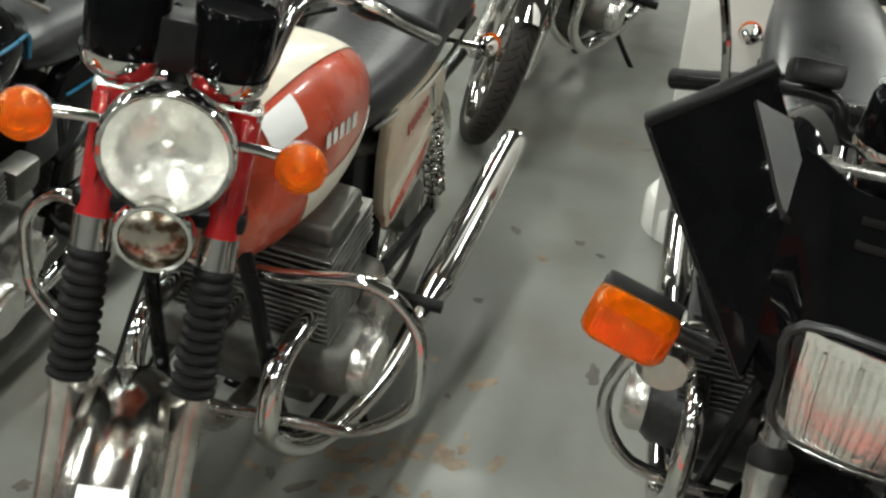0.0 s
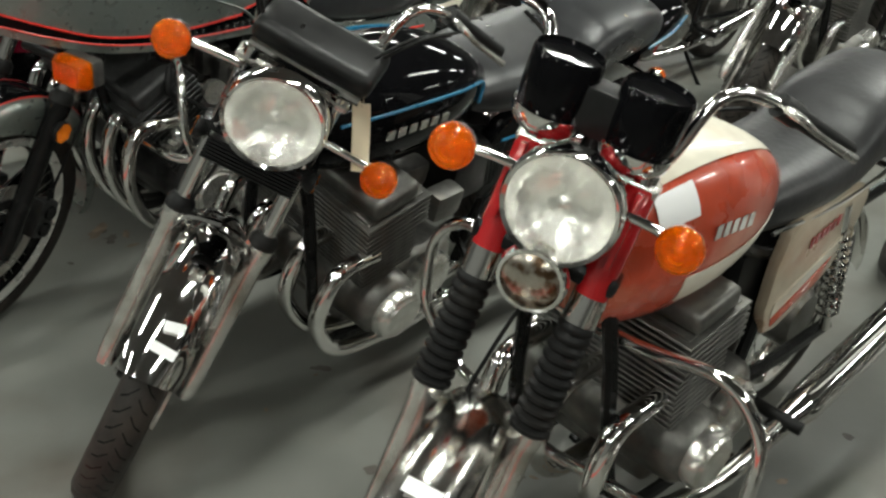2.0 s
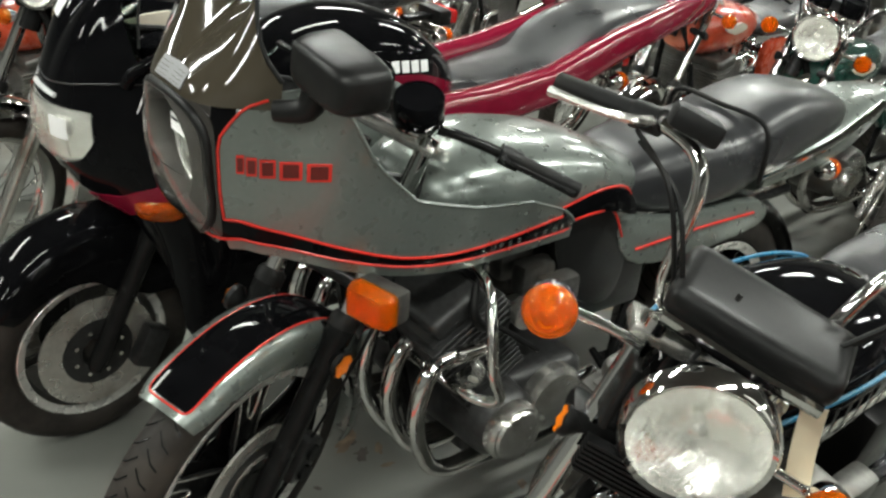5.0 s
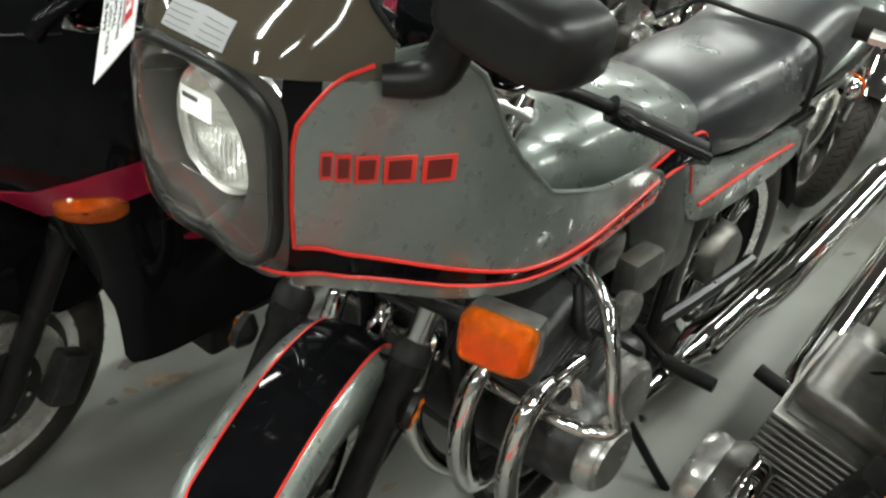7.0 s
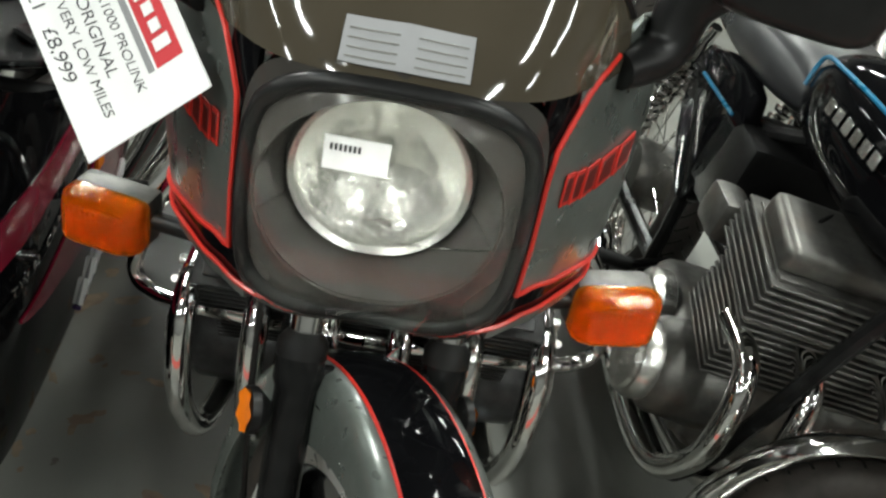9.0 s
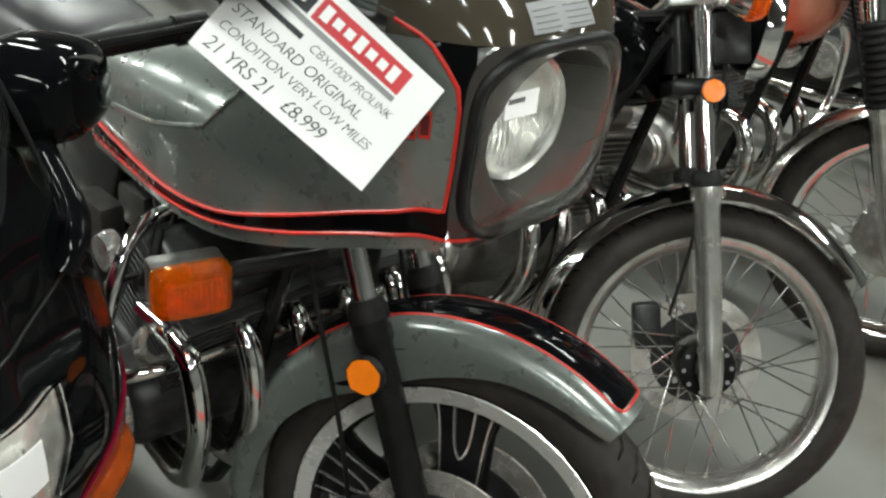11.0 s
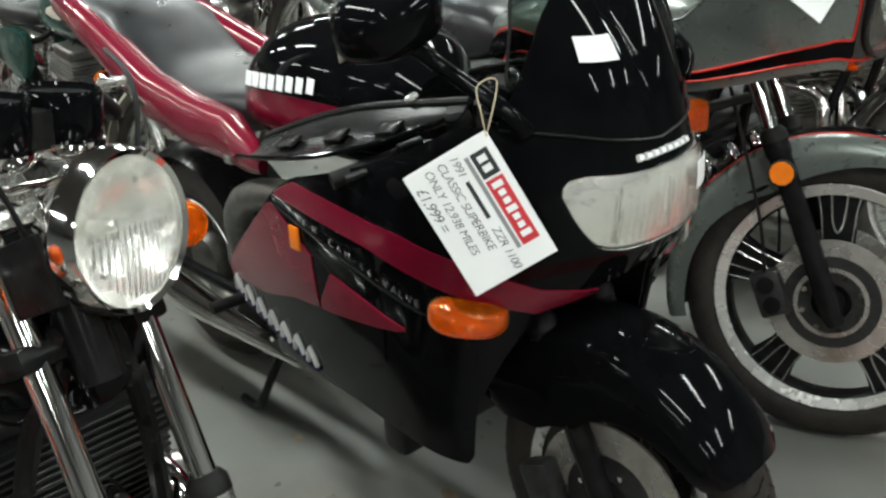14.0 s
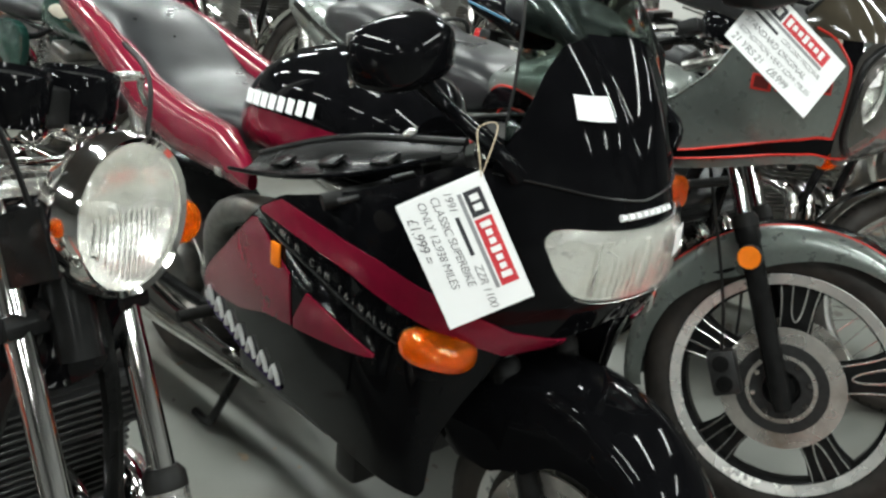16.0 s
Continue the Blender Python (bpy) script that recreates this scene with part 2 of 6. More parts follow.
def shell(rows, t):
    """A curved sheet from an open grid of points, with thickness t."""
    n, m = len(rows), len(rows[0])
    P = [[V(p) for p in r] for r in rows]
    def normal(i, j):
        a = P[min(i + 1, n - 1)][j] - P[max(i - 1, 0)][j]
        b = P[i][min(j + 1, m - 1)] - P[i][max(j - 1, 0)]
        c = a.cross(b)
        return c.normalized() if c.length > 1e-9 else V((0, 0, 0))
    rings = [list(P[i]) + [P[i][j] - normal(i, j) * t for j in range(m - 1, -1, -1)] for i in range(n)]
    return skin(rings)


def pl(x, table):
    """Piecewise linear lookup."""
    if x <= table[0][0]:
        return table[0][1]
    for (a, b), (c, d) in zip(table, table[1:]):
        if x <= c:
            return b + (d - b) * (x - a) / (c - a)
    return table[-1][1]


def smooth(x, table):
    """Lookup along a smooth curve through the table that does not overshoot."""
    if x <= table[0][0] or x >= table[-1][0]:
        return table[0][1] if x <= table[0][0] else table[-1][1]
    i = max(j for j in range(len(table) - 1) if table[j][0] <= x)
    rise = [(d - b) / (c - a) for (a, b), (c, d) in zip(table, table[1:])]
    def slope(j):
        if j == 0 or j == len(table) - 1:
            return rise[min(j, len(rise) - 1)]
        p, q = rise[j - 1], rise[j]
        return 2 * p * q / (p + q) if p * q > 0 else 0.0
    (a, b), (c, d) = table[i], table[i + 1]
    f, h = (x - a) / (c - a), c - a
    return (2 * f ** 3 - 3 * f * f + 1) * b + (f ** 3 - 2 * f * f + f) * h * slope(i) + (3 * f * f - 2 * f ** 3) * d + (f ** 3 - f * f) * h * slope(i + 1)


def spot(name, x, y, r, mat, label, seed=0, z=0.002, stretch=1.0):
    """A thin uneven stain on the floor."""
    rnd = random.Random(seed)
    bm = bmesh.new()
    n = 22
    ph = [rnd.uniform(0.5, 1.25) for _ in range(n)]
    turn = rnd.uniform(0, 3)
    ring = []
    for q in range(n):
        a = 2 * math.pi * q / n
        rr = r * (ph[q] * 0.6 + ph[q - 1] * 0.4)
        u, w = rr * math.cos(a) * stretch, rr * math.sin(a)
        ring.append(bm.verts.new((x + u * math.cos(turn) - w * math.sin(turn), y + u * math.sin(turn) + w * math.cos(turn), z)))
    bm.faces.new(ring)
    return tagged(part(name, bm, mat, None), label, "stain", "stains on the floor", "structure")


# ---- the building ----
def structure(name, bm, mat, label, category):
    return tagged(part(name, bm, mat, None, flat=True), label, category, kind="structure")


structure("floor", box(16, 18, 0.2, (0, 3, -0.1), 0), FLOORPAINT, "worn grey painted concrete showroom floor", "floor")
structure("ceiling", box(16, 18, 0.2, (0, 3, 3.3), 0), CEILPAINT, "plain dark grey painted showroom ceiling", "ceiling")
structure("wall_north", box(16, 0.2, 3.2, (0, 12.1, 1.6), 0), DARKWALL, "plain grey painted back wall", "wall")
structure("wall_south", box(16, 0.2, 3.2, (0, -6.1, 1.6), 0), DARKWALL, "plain grey painted wall behind the aisle", "wall")
structure("wall_east", box(0.2, 18, 3.2, (8.1, 3, 1.6), 0), DARKWALL, "plain grey painted side wall", "wall")
structure("wall_west", box(0.2, 18, 3.2, (-8.1, 3, 1.6), 0), DARKWALL, "plain grey painted side wall", "wall")
structure("floor_lane", box(15.9, 0.24, 0.004, (0, -0.585, 0.002), 0), REDFLOOR, "red painted line along the edge of the aisle", "floor marking")

column = tagged(new("column"), "white painted steel column with a collar at its base", "column", kind="structure")
part("shaft", box(0.23, 0.23, 3.2, (2.475, 1.99, 1.6), 0.012), WALLPAINT, column)
part("base_collar", lathe([(0.001, 0), (0.15, 0), (0.15, 0.10), (0.135, 0.12), (0.001, 0.12)], 28, "z"), WALLPAINT, column, m=pose(2.475, 1.99, 0))
column2 = copy_thing(column, pose(-4.72, 1.58, 0))

fixture = tagged(new("ceiling_light"), "long white twin fluorescent ceiling light, lit", "ceiling light", "ceiling lights")
part("housing", box(0.22, 1.5, 0.05, (0, 0, 0.045), 0.008), WALLPAINT, fixture)
for sx in (-0.06, 0.06):
    part("tube", tube([(sx, -0.7, 0), (sx, 0, 0), (sx, 0.7, 0)], 0.019, 10, 2), TUBEGLOW, fixture)
for i in range(4):
    for j, fy in enumerate((-4.3, -1.6, 1.1, 3.8, 6.5, 9.2)):
        at = pose(-4.4 + 3.0 * i, fy, 3.13)
        if i == j == 0:
            fixture.matrix_basis = at
            one = bpy.data.lights.new("tube_light", "AREA")
            one.shape, one.size, one.size_y, one.energy, one.color = "RECTANGLE", 0.15, 1.4, LAMP_WATTS, (0.965, 1.0, 0.915)
        else:
            copy_thing(fixture, at)
        new("tube_light", one).matrix_basis = at @ Matrix.Translation((0, 0, -0.03))

rnd = random.Random(9)
for k in range(46):
    x, y = rnd.gauss(1.82, 0.17), rnd.gauss(0.72, 0.14)
    spot("rust_stain", x, y, rnd.uniform(0.005, 0.022), RUSTSTAIN, "brown rusty stain where the floor paint has worn off", k + 300, 0.0015 + k * 0.00001, rnd.uniform(1.2, 2.8))
for k in range(26):
    x, y = rnd.gauss(-0.54, 0.12), rnd.gauss(0.83, 0.2)
    spot("rust_stain", x, y, rnd.uniform(0.005, 0.024), RUSTSTAIN, "brown rusty stain where the floor paint has worn off", k + 500, 0.0022 + k * 0.00001, rnd.uniform(1.2, 2.8))
rnd = random.Random(5)
for k in range(150):
    x, y = rnd.uniform(-1.9, 2.4), rnd.uniform(0.25, 2.6)
    spot("floor_mark", x, y, rnd.uniform(0.004, 0.02), DIRTSPOT if k % 3 else RUSTSTAIN, "small dark scuff mark on the grey floor", k + 40, 0.0015, rnd.uniform(1, 2.6))


# ---- motorcycle parts, in metres from the front tyre's foot: x to its left, y to its tail, z up ----
def steer_frame(axle, rake, off, angle):
    """The frame of the front fork: origin at the axle, z along the legs."""
    return Matrix.Translation(axle) @ pose(0, 0, 0, -rake) @ Matrix.Translation((0, off, 0)) @ pose(0, 0, 0, 0, 0, angle) @ Matrix.Translation((0, -off, 0))


def wheel(root, name, m, R, tw, kind, rim_mat=CHROME):
    """A wheel with its tyre, rim, hub and spokes on the x axis."""
    w = new(name)
    w.parent, w.matrix_basis = root, m
    rr = R - tw * 0.82
    prof = [(rr, -tw * 0.36), (rr + tw * 0.15, -tw * 0.47), (rr + tw * 0.4, -tw * 0.5), (R - tw * 0.2, -tw * 0.4), (R - tw * 0.06, -tw * 0.23), (R, 0),
            (R - tw * 0.06, tw * 0.23), (R - tw * 0.2, tw * 0.4), (rr + tw * 0.4, tw * 0.5), (rr + tw * 0.15, tw * 0.47), (rr, tw * 0.36), (rr - 0.004, 0)]
    part("tyre", turned_ring(prof, 64), TYRE, w, "black road tyre with worn tread")
    # tread blocks in a shallow zigzag
    bm = bmesh.new()
    n = 56
    for q in range(n):
        a = 2 * math.pi * q / n
        for sx in (-1, 1):
            pts = [(sx * tw * 0.04, 0.0, 0.0), (sx * tw * 0.22, 0.02, -tw * 0.05), (sx * tw * 0.36, 0.028, -tw * 0.15)]
            line = []
            for px, py, pz in pts:
                aa = a + py / R + (0.0 if sx > 0 else math.pi / n)
                rad = R + pz + 0.0012
                line.append((px, rad * math.cos(aa), rad * math.sin(aa), aa))
            vs = []
            for px, cy, cz, aa in line:
                d = 0.0022 / R
                for s in (-1, 1):
                    rad = math.hypot(cy, cz)
                    vs.append(bm.verts.new((px, rad * math.cos(aa + s * d), rad * math.sin(aa + s * d))))
            bm.faces.new((vs[0], vs[1], vs[3], vs[2]))
            bm.faces.new((vs[2], vs[3], vs[5], vs[4]))
    part("tread_pattern", bm, FRAMEBLACK, w)
    if kind == "wire":
        part("rim", turned_ring([(rr - 0.003, -tw * 0.4), (rr + 0.008, -tw * 0.42), (rr + 0.008, tw * 0.42), (rr - 0.003, tw * 0.4), (rr - 0.02, tw * 0.22), (rr - 0.024, 0), (rr - 0.02, -tw * 0.22)], 64), rim_mat, w)
        part("hub", lathe([(0.001, -0.06), (0.025, -0.06), (0.03, -0.045), (0.055, -0.04), (0.055, -0.03), (0.028, -0.02), (0.028, 0.02), (0.055, 0.03), (0.055, 0.04), (0.03, 0.045), (0.025, 0.06), (0.001, 0.06)], 24), CASTALU, w)
        one = None
        for q in range(36):
            sx = 1 if q % 2 else -1
            lean = (1 if (q // 2) % 2 else -1)
            turn = Matrix.Rotation(2 * math.pi * q / 36, 4, "X")
            ends = ((sx * 0.034, 0.05 * math.sin(lean * 0.9), 0.05 * math.cos(lean * 0.9)), (sx * 0.006, 0.0, rr - 0.012))
            key = (sx, lean)
            one = one or {}
            if key not in one:
                one[key] = part("spoke", tube(ends, 0.0018, 5), CHROME, w)
                one[key].matrix_basis = turn
            else:
                o = one[key].copy()
                scene.collection.objects.link(o)
                o.matrix_basis = turn
    else:
        dark = kind == "comstar"
        part("rim", turned_ring([(rr - 0.012, -tw * 0.36), (rr + 0.008, -tw * 0.42), (rr + 0.008, tw * 0.42), (rr - 0.012, tw * 0.36), (rr - 0.03, tw * 0.15), (rr - 0.03, -tw * 0.15)], 64), FRAMEBLACK if dark else CASTALU, w)
        for sx in (-1, 1):
            lip = 0.004 if dark else 0.0
            part("rim_edge", turned_ring([(rr - 0.016 - lip, sx * (tw * 0.37 - lip * 0.35)), (rr + 0.005, sx * tw * 0.43), (rr + 0.003, sx * tw * 0.445), (rr - 0.018 - lip, sx * (tw * 0.385 - lip * 0.35))], 64), RIMALU, w, "bright machined rim edge")
        part("hub", lathe([(0.001, -0.06), (0.03, -0.06), (0.034, -0.045), (0.07, -0.04), (0.075, -0.03), (0.04, -0.02), (0.04, 0.02), (0.075, 0.03), (0.07, 0.04), (0.034, 0.045), (0.03, 0.06), (0.001, 0.06)], 28), FRAMEBLACK if dark else CASTALU, w)
        r0, r1 = 0.05, rr - 0.018
        first = None
        for q in range(5 if dark else 3):
            turn = Matrix.Rotation(2 * math.pi * q / (5 if dark else 3) + 0.35, 4, "X")
            if first is None:
                out = rounded([(-0.028, r0), (0.028, r0), (0.04, r1 * 0.75), (0.052, r1), (-0.052, r1), (-0.04, r1 * 0.75)], 3)
                first = part("spoke", merge(slab(out, 0.014, 0.022, 0.002), slab(out, -0.022, -0.014, 0.002)), FRAMEBLACK if dark else CASTALU, w)
                first.matrix_basis = turn
                spk = first
            else:
                spk = first.copy()
                scene.collection.objects.link(spk)
                spk.matrix_basis = turn
            if dark:
                bm = bmesh.new()
                for sx in (-1, 1):
                    u = [(sx * 0.0235, -0.018, r1 - 0.004), (sx * 0.0235, -0.012, r1 * 0.72), (sx * 0.0235, 0, r1 * 0.62), (sx * 0.0235, 0.012, r1 * 0.72), (sx * 0.0235, 0.018, r1 - 0.004)]
                    bm = merge(bm, tube(u, 0.0028, 6, 4))
                    for sy in (-1, 1):
                        bm = merge(bm, tube([(sx * 0.0235, sy * 0.048, r1 - 0.002), (sx * 0.0235, sy * 0.037, r1 * 0.76), (sx * 0.0235, sy * 0.028, r0 + 0.02)], 0.0022, 6, 3))
                part("spoke_edge", bm, ALU, w, "bright metal spoke edging").matrix_basis = turn
    return w


def disc(parent, sx, r=0.138, mat=STEEL, inner=0.085):
    """A brake disc with its carrier on the x axis."""
    d = part("brake_disc", turned_ring([(inner, sx - 0.003), (r, sx - 0.003), (r, sx + 0.003), (inner, sx + 0.003)], 56), mat, parent, "steel brake disc")
    part("disc_carrier", turned_ring([(0.045, sx - 0.005), (inner + 0.012, sx - 0.005), (inner + 0.012, sx + 0.005), (0.045, sx + 0.005)], 40), DARKALU, parent)
    bolt = None
    for q in range(8):
        a = 2 * math.pi * q / 8
        if bolt is None:
            bolt = part("bolt", tube([(-0.011, 0, 0), (0.011, 0, 0)], 0.0065, 8), CHROME, parent)
            one = bolt
        else:
            one = bolt.copy()
            scene.collection.objects.link(one)
        one.matrix_basis = pose(sx, 0.067 * math.cos(a), 0.067 * math.sin(a))
    return d


def fork(root, fm, R, half, L, low_mat, up_mat=CHROME, gaiter=False, cover=None, r=0.019, low=0.36):
    """Two fork legs with yokes in the fork's frame."""
    for sx in (-half, half):
        leg = part("fork_leg", lathe([(0.001, -0.045), (0.02, -0.045), (0.024, -0.02), (0.026, 0.02), (r + 0.006, 0.06), (r + 0.007, low - 0.04), (r + 0.011, low - 0.03), (r + 0.011, low), (0.001, low)], 20, "z"), low_mat, root, m=fm @ Matrix.Translation((sx, 0, 0)))
        part("stanchion", lathe([(0.001, low - 0.02), (r, low - 0.02), (r, L), (r + 0.004, L), (r + 0.004, L + 0.02), (0.001, L + 0.022)], 20, "z"), up_mat, root, m=fm @ Matrix.Translation((sx, 0, 0)))
        if gaiter:
            prof = [(0.001, low - 0.012)]
            n = 11
            z0, z1 = low - 0.01, low + 0.2
            for q in range(n):
                h = (z1 - z0) / n
                prof += [(0.027, z0 + q * h), (0.036 - 0.0004 * q, z0 + (q + 0.35) * h), (0.036 - 0.0004 * q, z0 + (q + 0.65) * h)]
            prof += [(0.027, z1), (0.001, z1)]
            part("fork_gaiter", lathe(prof, 22, "z"), RUBBER, root, "black ribbed rubber fork gaiter", m=fm @ Matrix.Translation((sx, 0, 0)))
            part("fork_ring", lathe([(0.001, z1), (0.03, z1), (0.03, z1 + 0.05), (0.001, z1 + 0.05)], 22, "z"), CHROME, root, m=fm @ Matrix.Translation((sx, 0, 0)))
            if cover:
                part("fork_cover", lathe([(0.001, z1 + 0.05), (0.029, z1 + 0.05), (0.028, z1 + 0.12), (0.029, L - 0.005), (0.001, L)], 22, "z"), cover, root, m=fm @ Matrix.Translation((sx, 0, 0)))
        elif cover is None:
            part("dust_seal", lathe([(0.001, low), (r + 0.012, low), (r + 0.012, low + 0.02), (r + 0.003, low + 0.032), (0.001, low + 0.032)], 20, "z"), RUBBER, root, m=fm @ Matrix.Translation((sx, 0, 0)))
    part("lower_yoke", box(half * 2 + 0.07, 0.09, 0.035, (0, 0.025, L - 0.17), 0.012), FRAMEBLACK, root, m=fm)
    part("top_yoke", box(half * 2 + 0.06, 0.09, 0.025, (0, 0.025, L - 0.005), 0.01), ALU, root, m=fm)


def mudguard(root, m, R, w, a0, a1, mat, name="front_mudguard", drop=0.03, label=""):
    """An arched guard round a wheel, from angle a0 to a1 (degrees; 0 is ahead, 90 above)."""
    rows = []
    for q in range(25):
        a = radians(a0 + (a1 - a0) * q / 24)
        row = []
        for j in range(11):
            u = -1 + 2 * j / 10
            rad = R - drop * abs(u) ** 2.6
            k = 1.0 if 0 < q < 24 else 0.9
            row.append((u * w * k, -rad * math.cos(a), rad * math.sin(a)))
        rows.append(row)
    return part(name, shell(rows, 0.003), mat, root, label, m=m)


def round_lamp(root, m, r, shell_mat=BLACKPAINT, rim=CHROME, depth=0.11, sticker=False):
    """A round headlamp that looks along -y."""
    lamp = part("headlight", lathe([(0.001, depth), (r * 0.35, depth * 0.96), (r * 0.7, depth * 0.7), (r * 0.95, depth * 0.25), (r * 0.99, 0.004)], 36, "y"), shell_mat, root, m=m)
    part("lamp_rim", turned_about_y([(r * 0.93, -0.012), (r * 1.0, -0.016), (r * 1.05, -0.006), (r * 1.05, 0.02), (r * 0.98, 0.022), (r * 0.93, 0.0)], 44), rim, lamp, "chrome headlight rim", m=m)
    part("reflector", lathe([(r * 0.94, 0.0), (r * 0.8, r * 0.22), (r * 0.55, r * 0.42), (r * 0.25, r * 0.53), (0.001, r * 0.56)], 36, "y"), REFLECTOR, lamp, m=m)
    part("bulb", lathe([(0.001, 0.012), (r * 0.13, 0.018), (r * 0.15, 0.03), (r * 0.1, r * 0.5), (0.001, r * 0.52)], 16, "y"), REFLECTOR, lamp, m=m)
    g = part("lens", lathe([(r * 0.95, 0.0), (r * 0.9, -0.009), (r * 0.7, -0.018), (r * 0.4, -0.025), (0.001, -0.028), (0.001, -0.025), (r * 0.4, -0.022), (r * 0.7, -0.015), (r * 0.9, -0.005), (r * 0.95, 0.0)], 36, "y"), LAMPGLASS, lamp, "ribbed clear glass lens", m=m)
    g.visible_shadow = False
    bm = bmesh.new()
    for q in range(-9, 10):
        x = q * r * 0.09
        h = math.sqrt(max(0, (0.78 * r) ** 2 - x * x)) if abs(x) < 0.78 * r else 0
        if h > 0.01:
            bm = merge(bm, tube([(x, -0.024 + (x / r) ** 2 * 0.02, -h), (x, -0.027 + (x / r) ** 2 * 0.02, -h * 0.3), (x, -0.024 + (x / r) ** 2 * 0.02, h * 0.15)], 0.0014, 4, 1))
    ribs = part("lens_ribs", bm, LAMPGLASS, lamp, m=m)
    ribs.visible_shadow = False
    return lamp


def turned_about_y(prof, n=44):
    bm = turned_ring(prof, n)
    bm.transform(Matrix(((0, 1, 0, 0), (1, 0, 0, 0), (0, 0, 1, 0), (0, 0, 0, 1))))
    return bm


def indicator(root, m, length, side, r=0.034, stalk=CHROME, body=CHROME):
    """A round amber indicator at the end of a stalk along x."""
    ind = part("indicator", lathe([(0.001, 0.045), (r * 0.55, 0.042), (r * 0.92, 0.018), (r * 0.96, 0.0), (0.001, 0.0)], 24, "y"), body, root, m=m)
    part("reflector_dish", lathe([(r * 0.94, -0.005), (r * 0.7, -0.0005), (r * 0.3, 0.0005), (0.001, 0.001)], 24, "y"), AMBERDISH, ind, m=m)
    part("bulb", lathe([(0.001, -0.024), (0.006, -0.022), (0.009, -0.015), (0.008, -0.004), (0.006, 0.0)], 14, "y"), AMBERDISH, ind, m=m)
    g = part("amber_lens", lathe([(r * 0.97, 0.003), (r, 0.003), (r * 1.03, -0.002), (r * 1.02, -0.008), (r * 0.96, -0.017), (r * 0.9, -0.0195), (r * 0.86, -0.0245), (r * 0.77, -0.0245), (r * 0.74, -0.029), (r * 0.64, -0.0285), (r * 0.6, -0.032), (r * 0.5, -0.031), (r * 0.46, -0.0335), (r * 0.3, -0.0335), (r * 0.26, -0.03), (0.001, -0.032), (0.001, -0.0285), (r * 0.5, -0.0275), (r * 0.85, -0.018), (r * 0.97, -0.004), (r * 0.97, 0.003)], 32, "y"), AMBER, ind, "orange ribbed plastic lens", m=m)
    g.visible_shadow = False
    part("stalk", tube([(-side * r * 0.6, 0.02, 0), (-side * (length * 0.6), 0.028, 0), (-side * length, 0.03, 0)], 0.0085, 10, 3), stalk, ind, m=m)
    return ind


def square_indicator(root, m, w, h, length, side, stalk=PLASTIC, body=PLASTIC):
    """A rounded rectangular amber indicator."""
    ind = part("indicator", box(w, 0.04, h, (0, 0.022, 0), 0.01), body, root, m=m)
    part("reflector_dish", skin([section(y, w * a, -h * a, h * a, 7.0, 28) for y, a in ((0.004, 0.45), (0.0, 0.44), (-0.002, 0.3))]), AMBERDISH, ind, m=m)
    part("bulb", lathe([(0.001, -0.02), (0.007, -0.018), (0.01, -0.01), (0.008, 0.0)], 14, "y"), AMBERDISH, ind, m=m)
    prof = ((0.006, 0.47), (0.004, 0.525), (-0.014, 0.525), (-0.026, 0.47), (-0.034, 0.4), (-0.0345, 0.02), (-0.0305, 0.02), (-0.029, 0.38), (-0.022, 0.44), (-0.012, 0.485), (0.003, 0.465))
    lens = part("amber_lens", skin([section(y, w * a, -h * a, h * a, 7.0, 28) for y, a in prof], True, False, False), AMBER, ind, "orange ribbed plastic lens", m=m)
    lens.visible_shadow = False
    for q in range(-5, 6):
        rib = part("lens_rib", box(w * 0.035, 0.003, h * 0.66, (q * w * 0.07, -0.0335, 0), 0.0012, 1), AMBER, ind, m=m)
        rib.visible_shadow = False
    part("stalk", tube([(-side * w * 0.4, 0.02, 0), (-side * (w * 0.4 + length), 0.025, 0)], 0.012, 10, 2), stalk, ind, m=m)
    return ind


def side_reflector(root, m, side, r):
    """A round amber reflector of six facets in a black cup, facing sideways."""
    m = m @ (Matrix.Identity(4) if side > 0 else pose(0, 0, 0, 0, 0, 180))
    cup = part("reflector_cup", lathe([(0.001, -0.018), (r * 0.5, -0.016), (r * 1.08, 0.0), (r * 1.08, 0.011), (r, 0.012), (0.001, 0.01)], 24), PLASTIC, root, m=m)
    rows = [[(0.012 + (0.0035 if q % 2 else 0.0) * k, r * k * math.cos(math.pi * q / 6), r * k * math.sin(math.pi * q / 6)) for q in range(12)] for k in (1.0, 0.04)]
    part("side_reflector", skin(rows, True, False, True), AMBERDARK, cup, "round amber reflector", m=m)


def deep_guard(root, m, R, w, mat, depth, label, name="front_mudguard"):
    """A mudguard with a gently arched crown and deep flanks; depth lists (angle, flank depth)."""
    a0, a1 = depth[0][0], depth[-1][0]
    rows = []
    for q in range(41):
        a = a0 + (a1 - a0) * q / 40
        d = smooth(a, depth)
        k = 1.0 if 1 < q < 39 else (0.86 if q in (0, 40) else 0.96)
        row = []
        for u, e in ((-0.98, 1.0), (-1.0, 0.55), (-0.985, 0.0), (-0.9, None), (-0.7, None), (-0.4, None), (0, None), (0.4, None), (0.7, None), (0.9, None), (0.985, 0.0), (1.0, 0.55), (0.98, 1.0)):
            rad = R - 0.02 * abs(u) ** 3 - (0.0 if e is None else 0.008 + (d - 0.02) * e)
            row.append((u * w * k, -rad * math.cos(radians(a)), rad * math.sin(radians(a))))
        rows.append(row)
    return part(name, shell(rows, 0.003), mat, root, label, m=m)


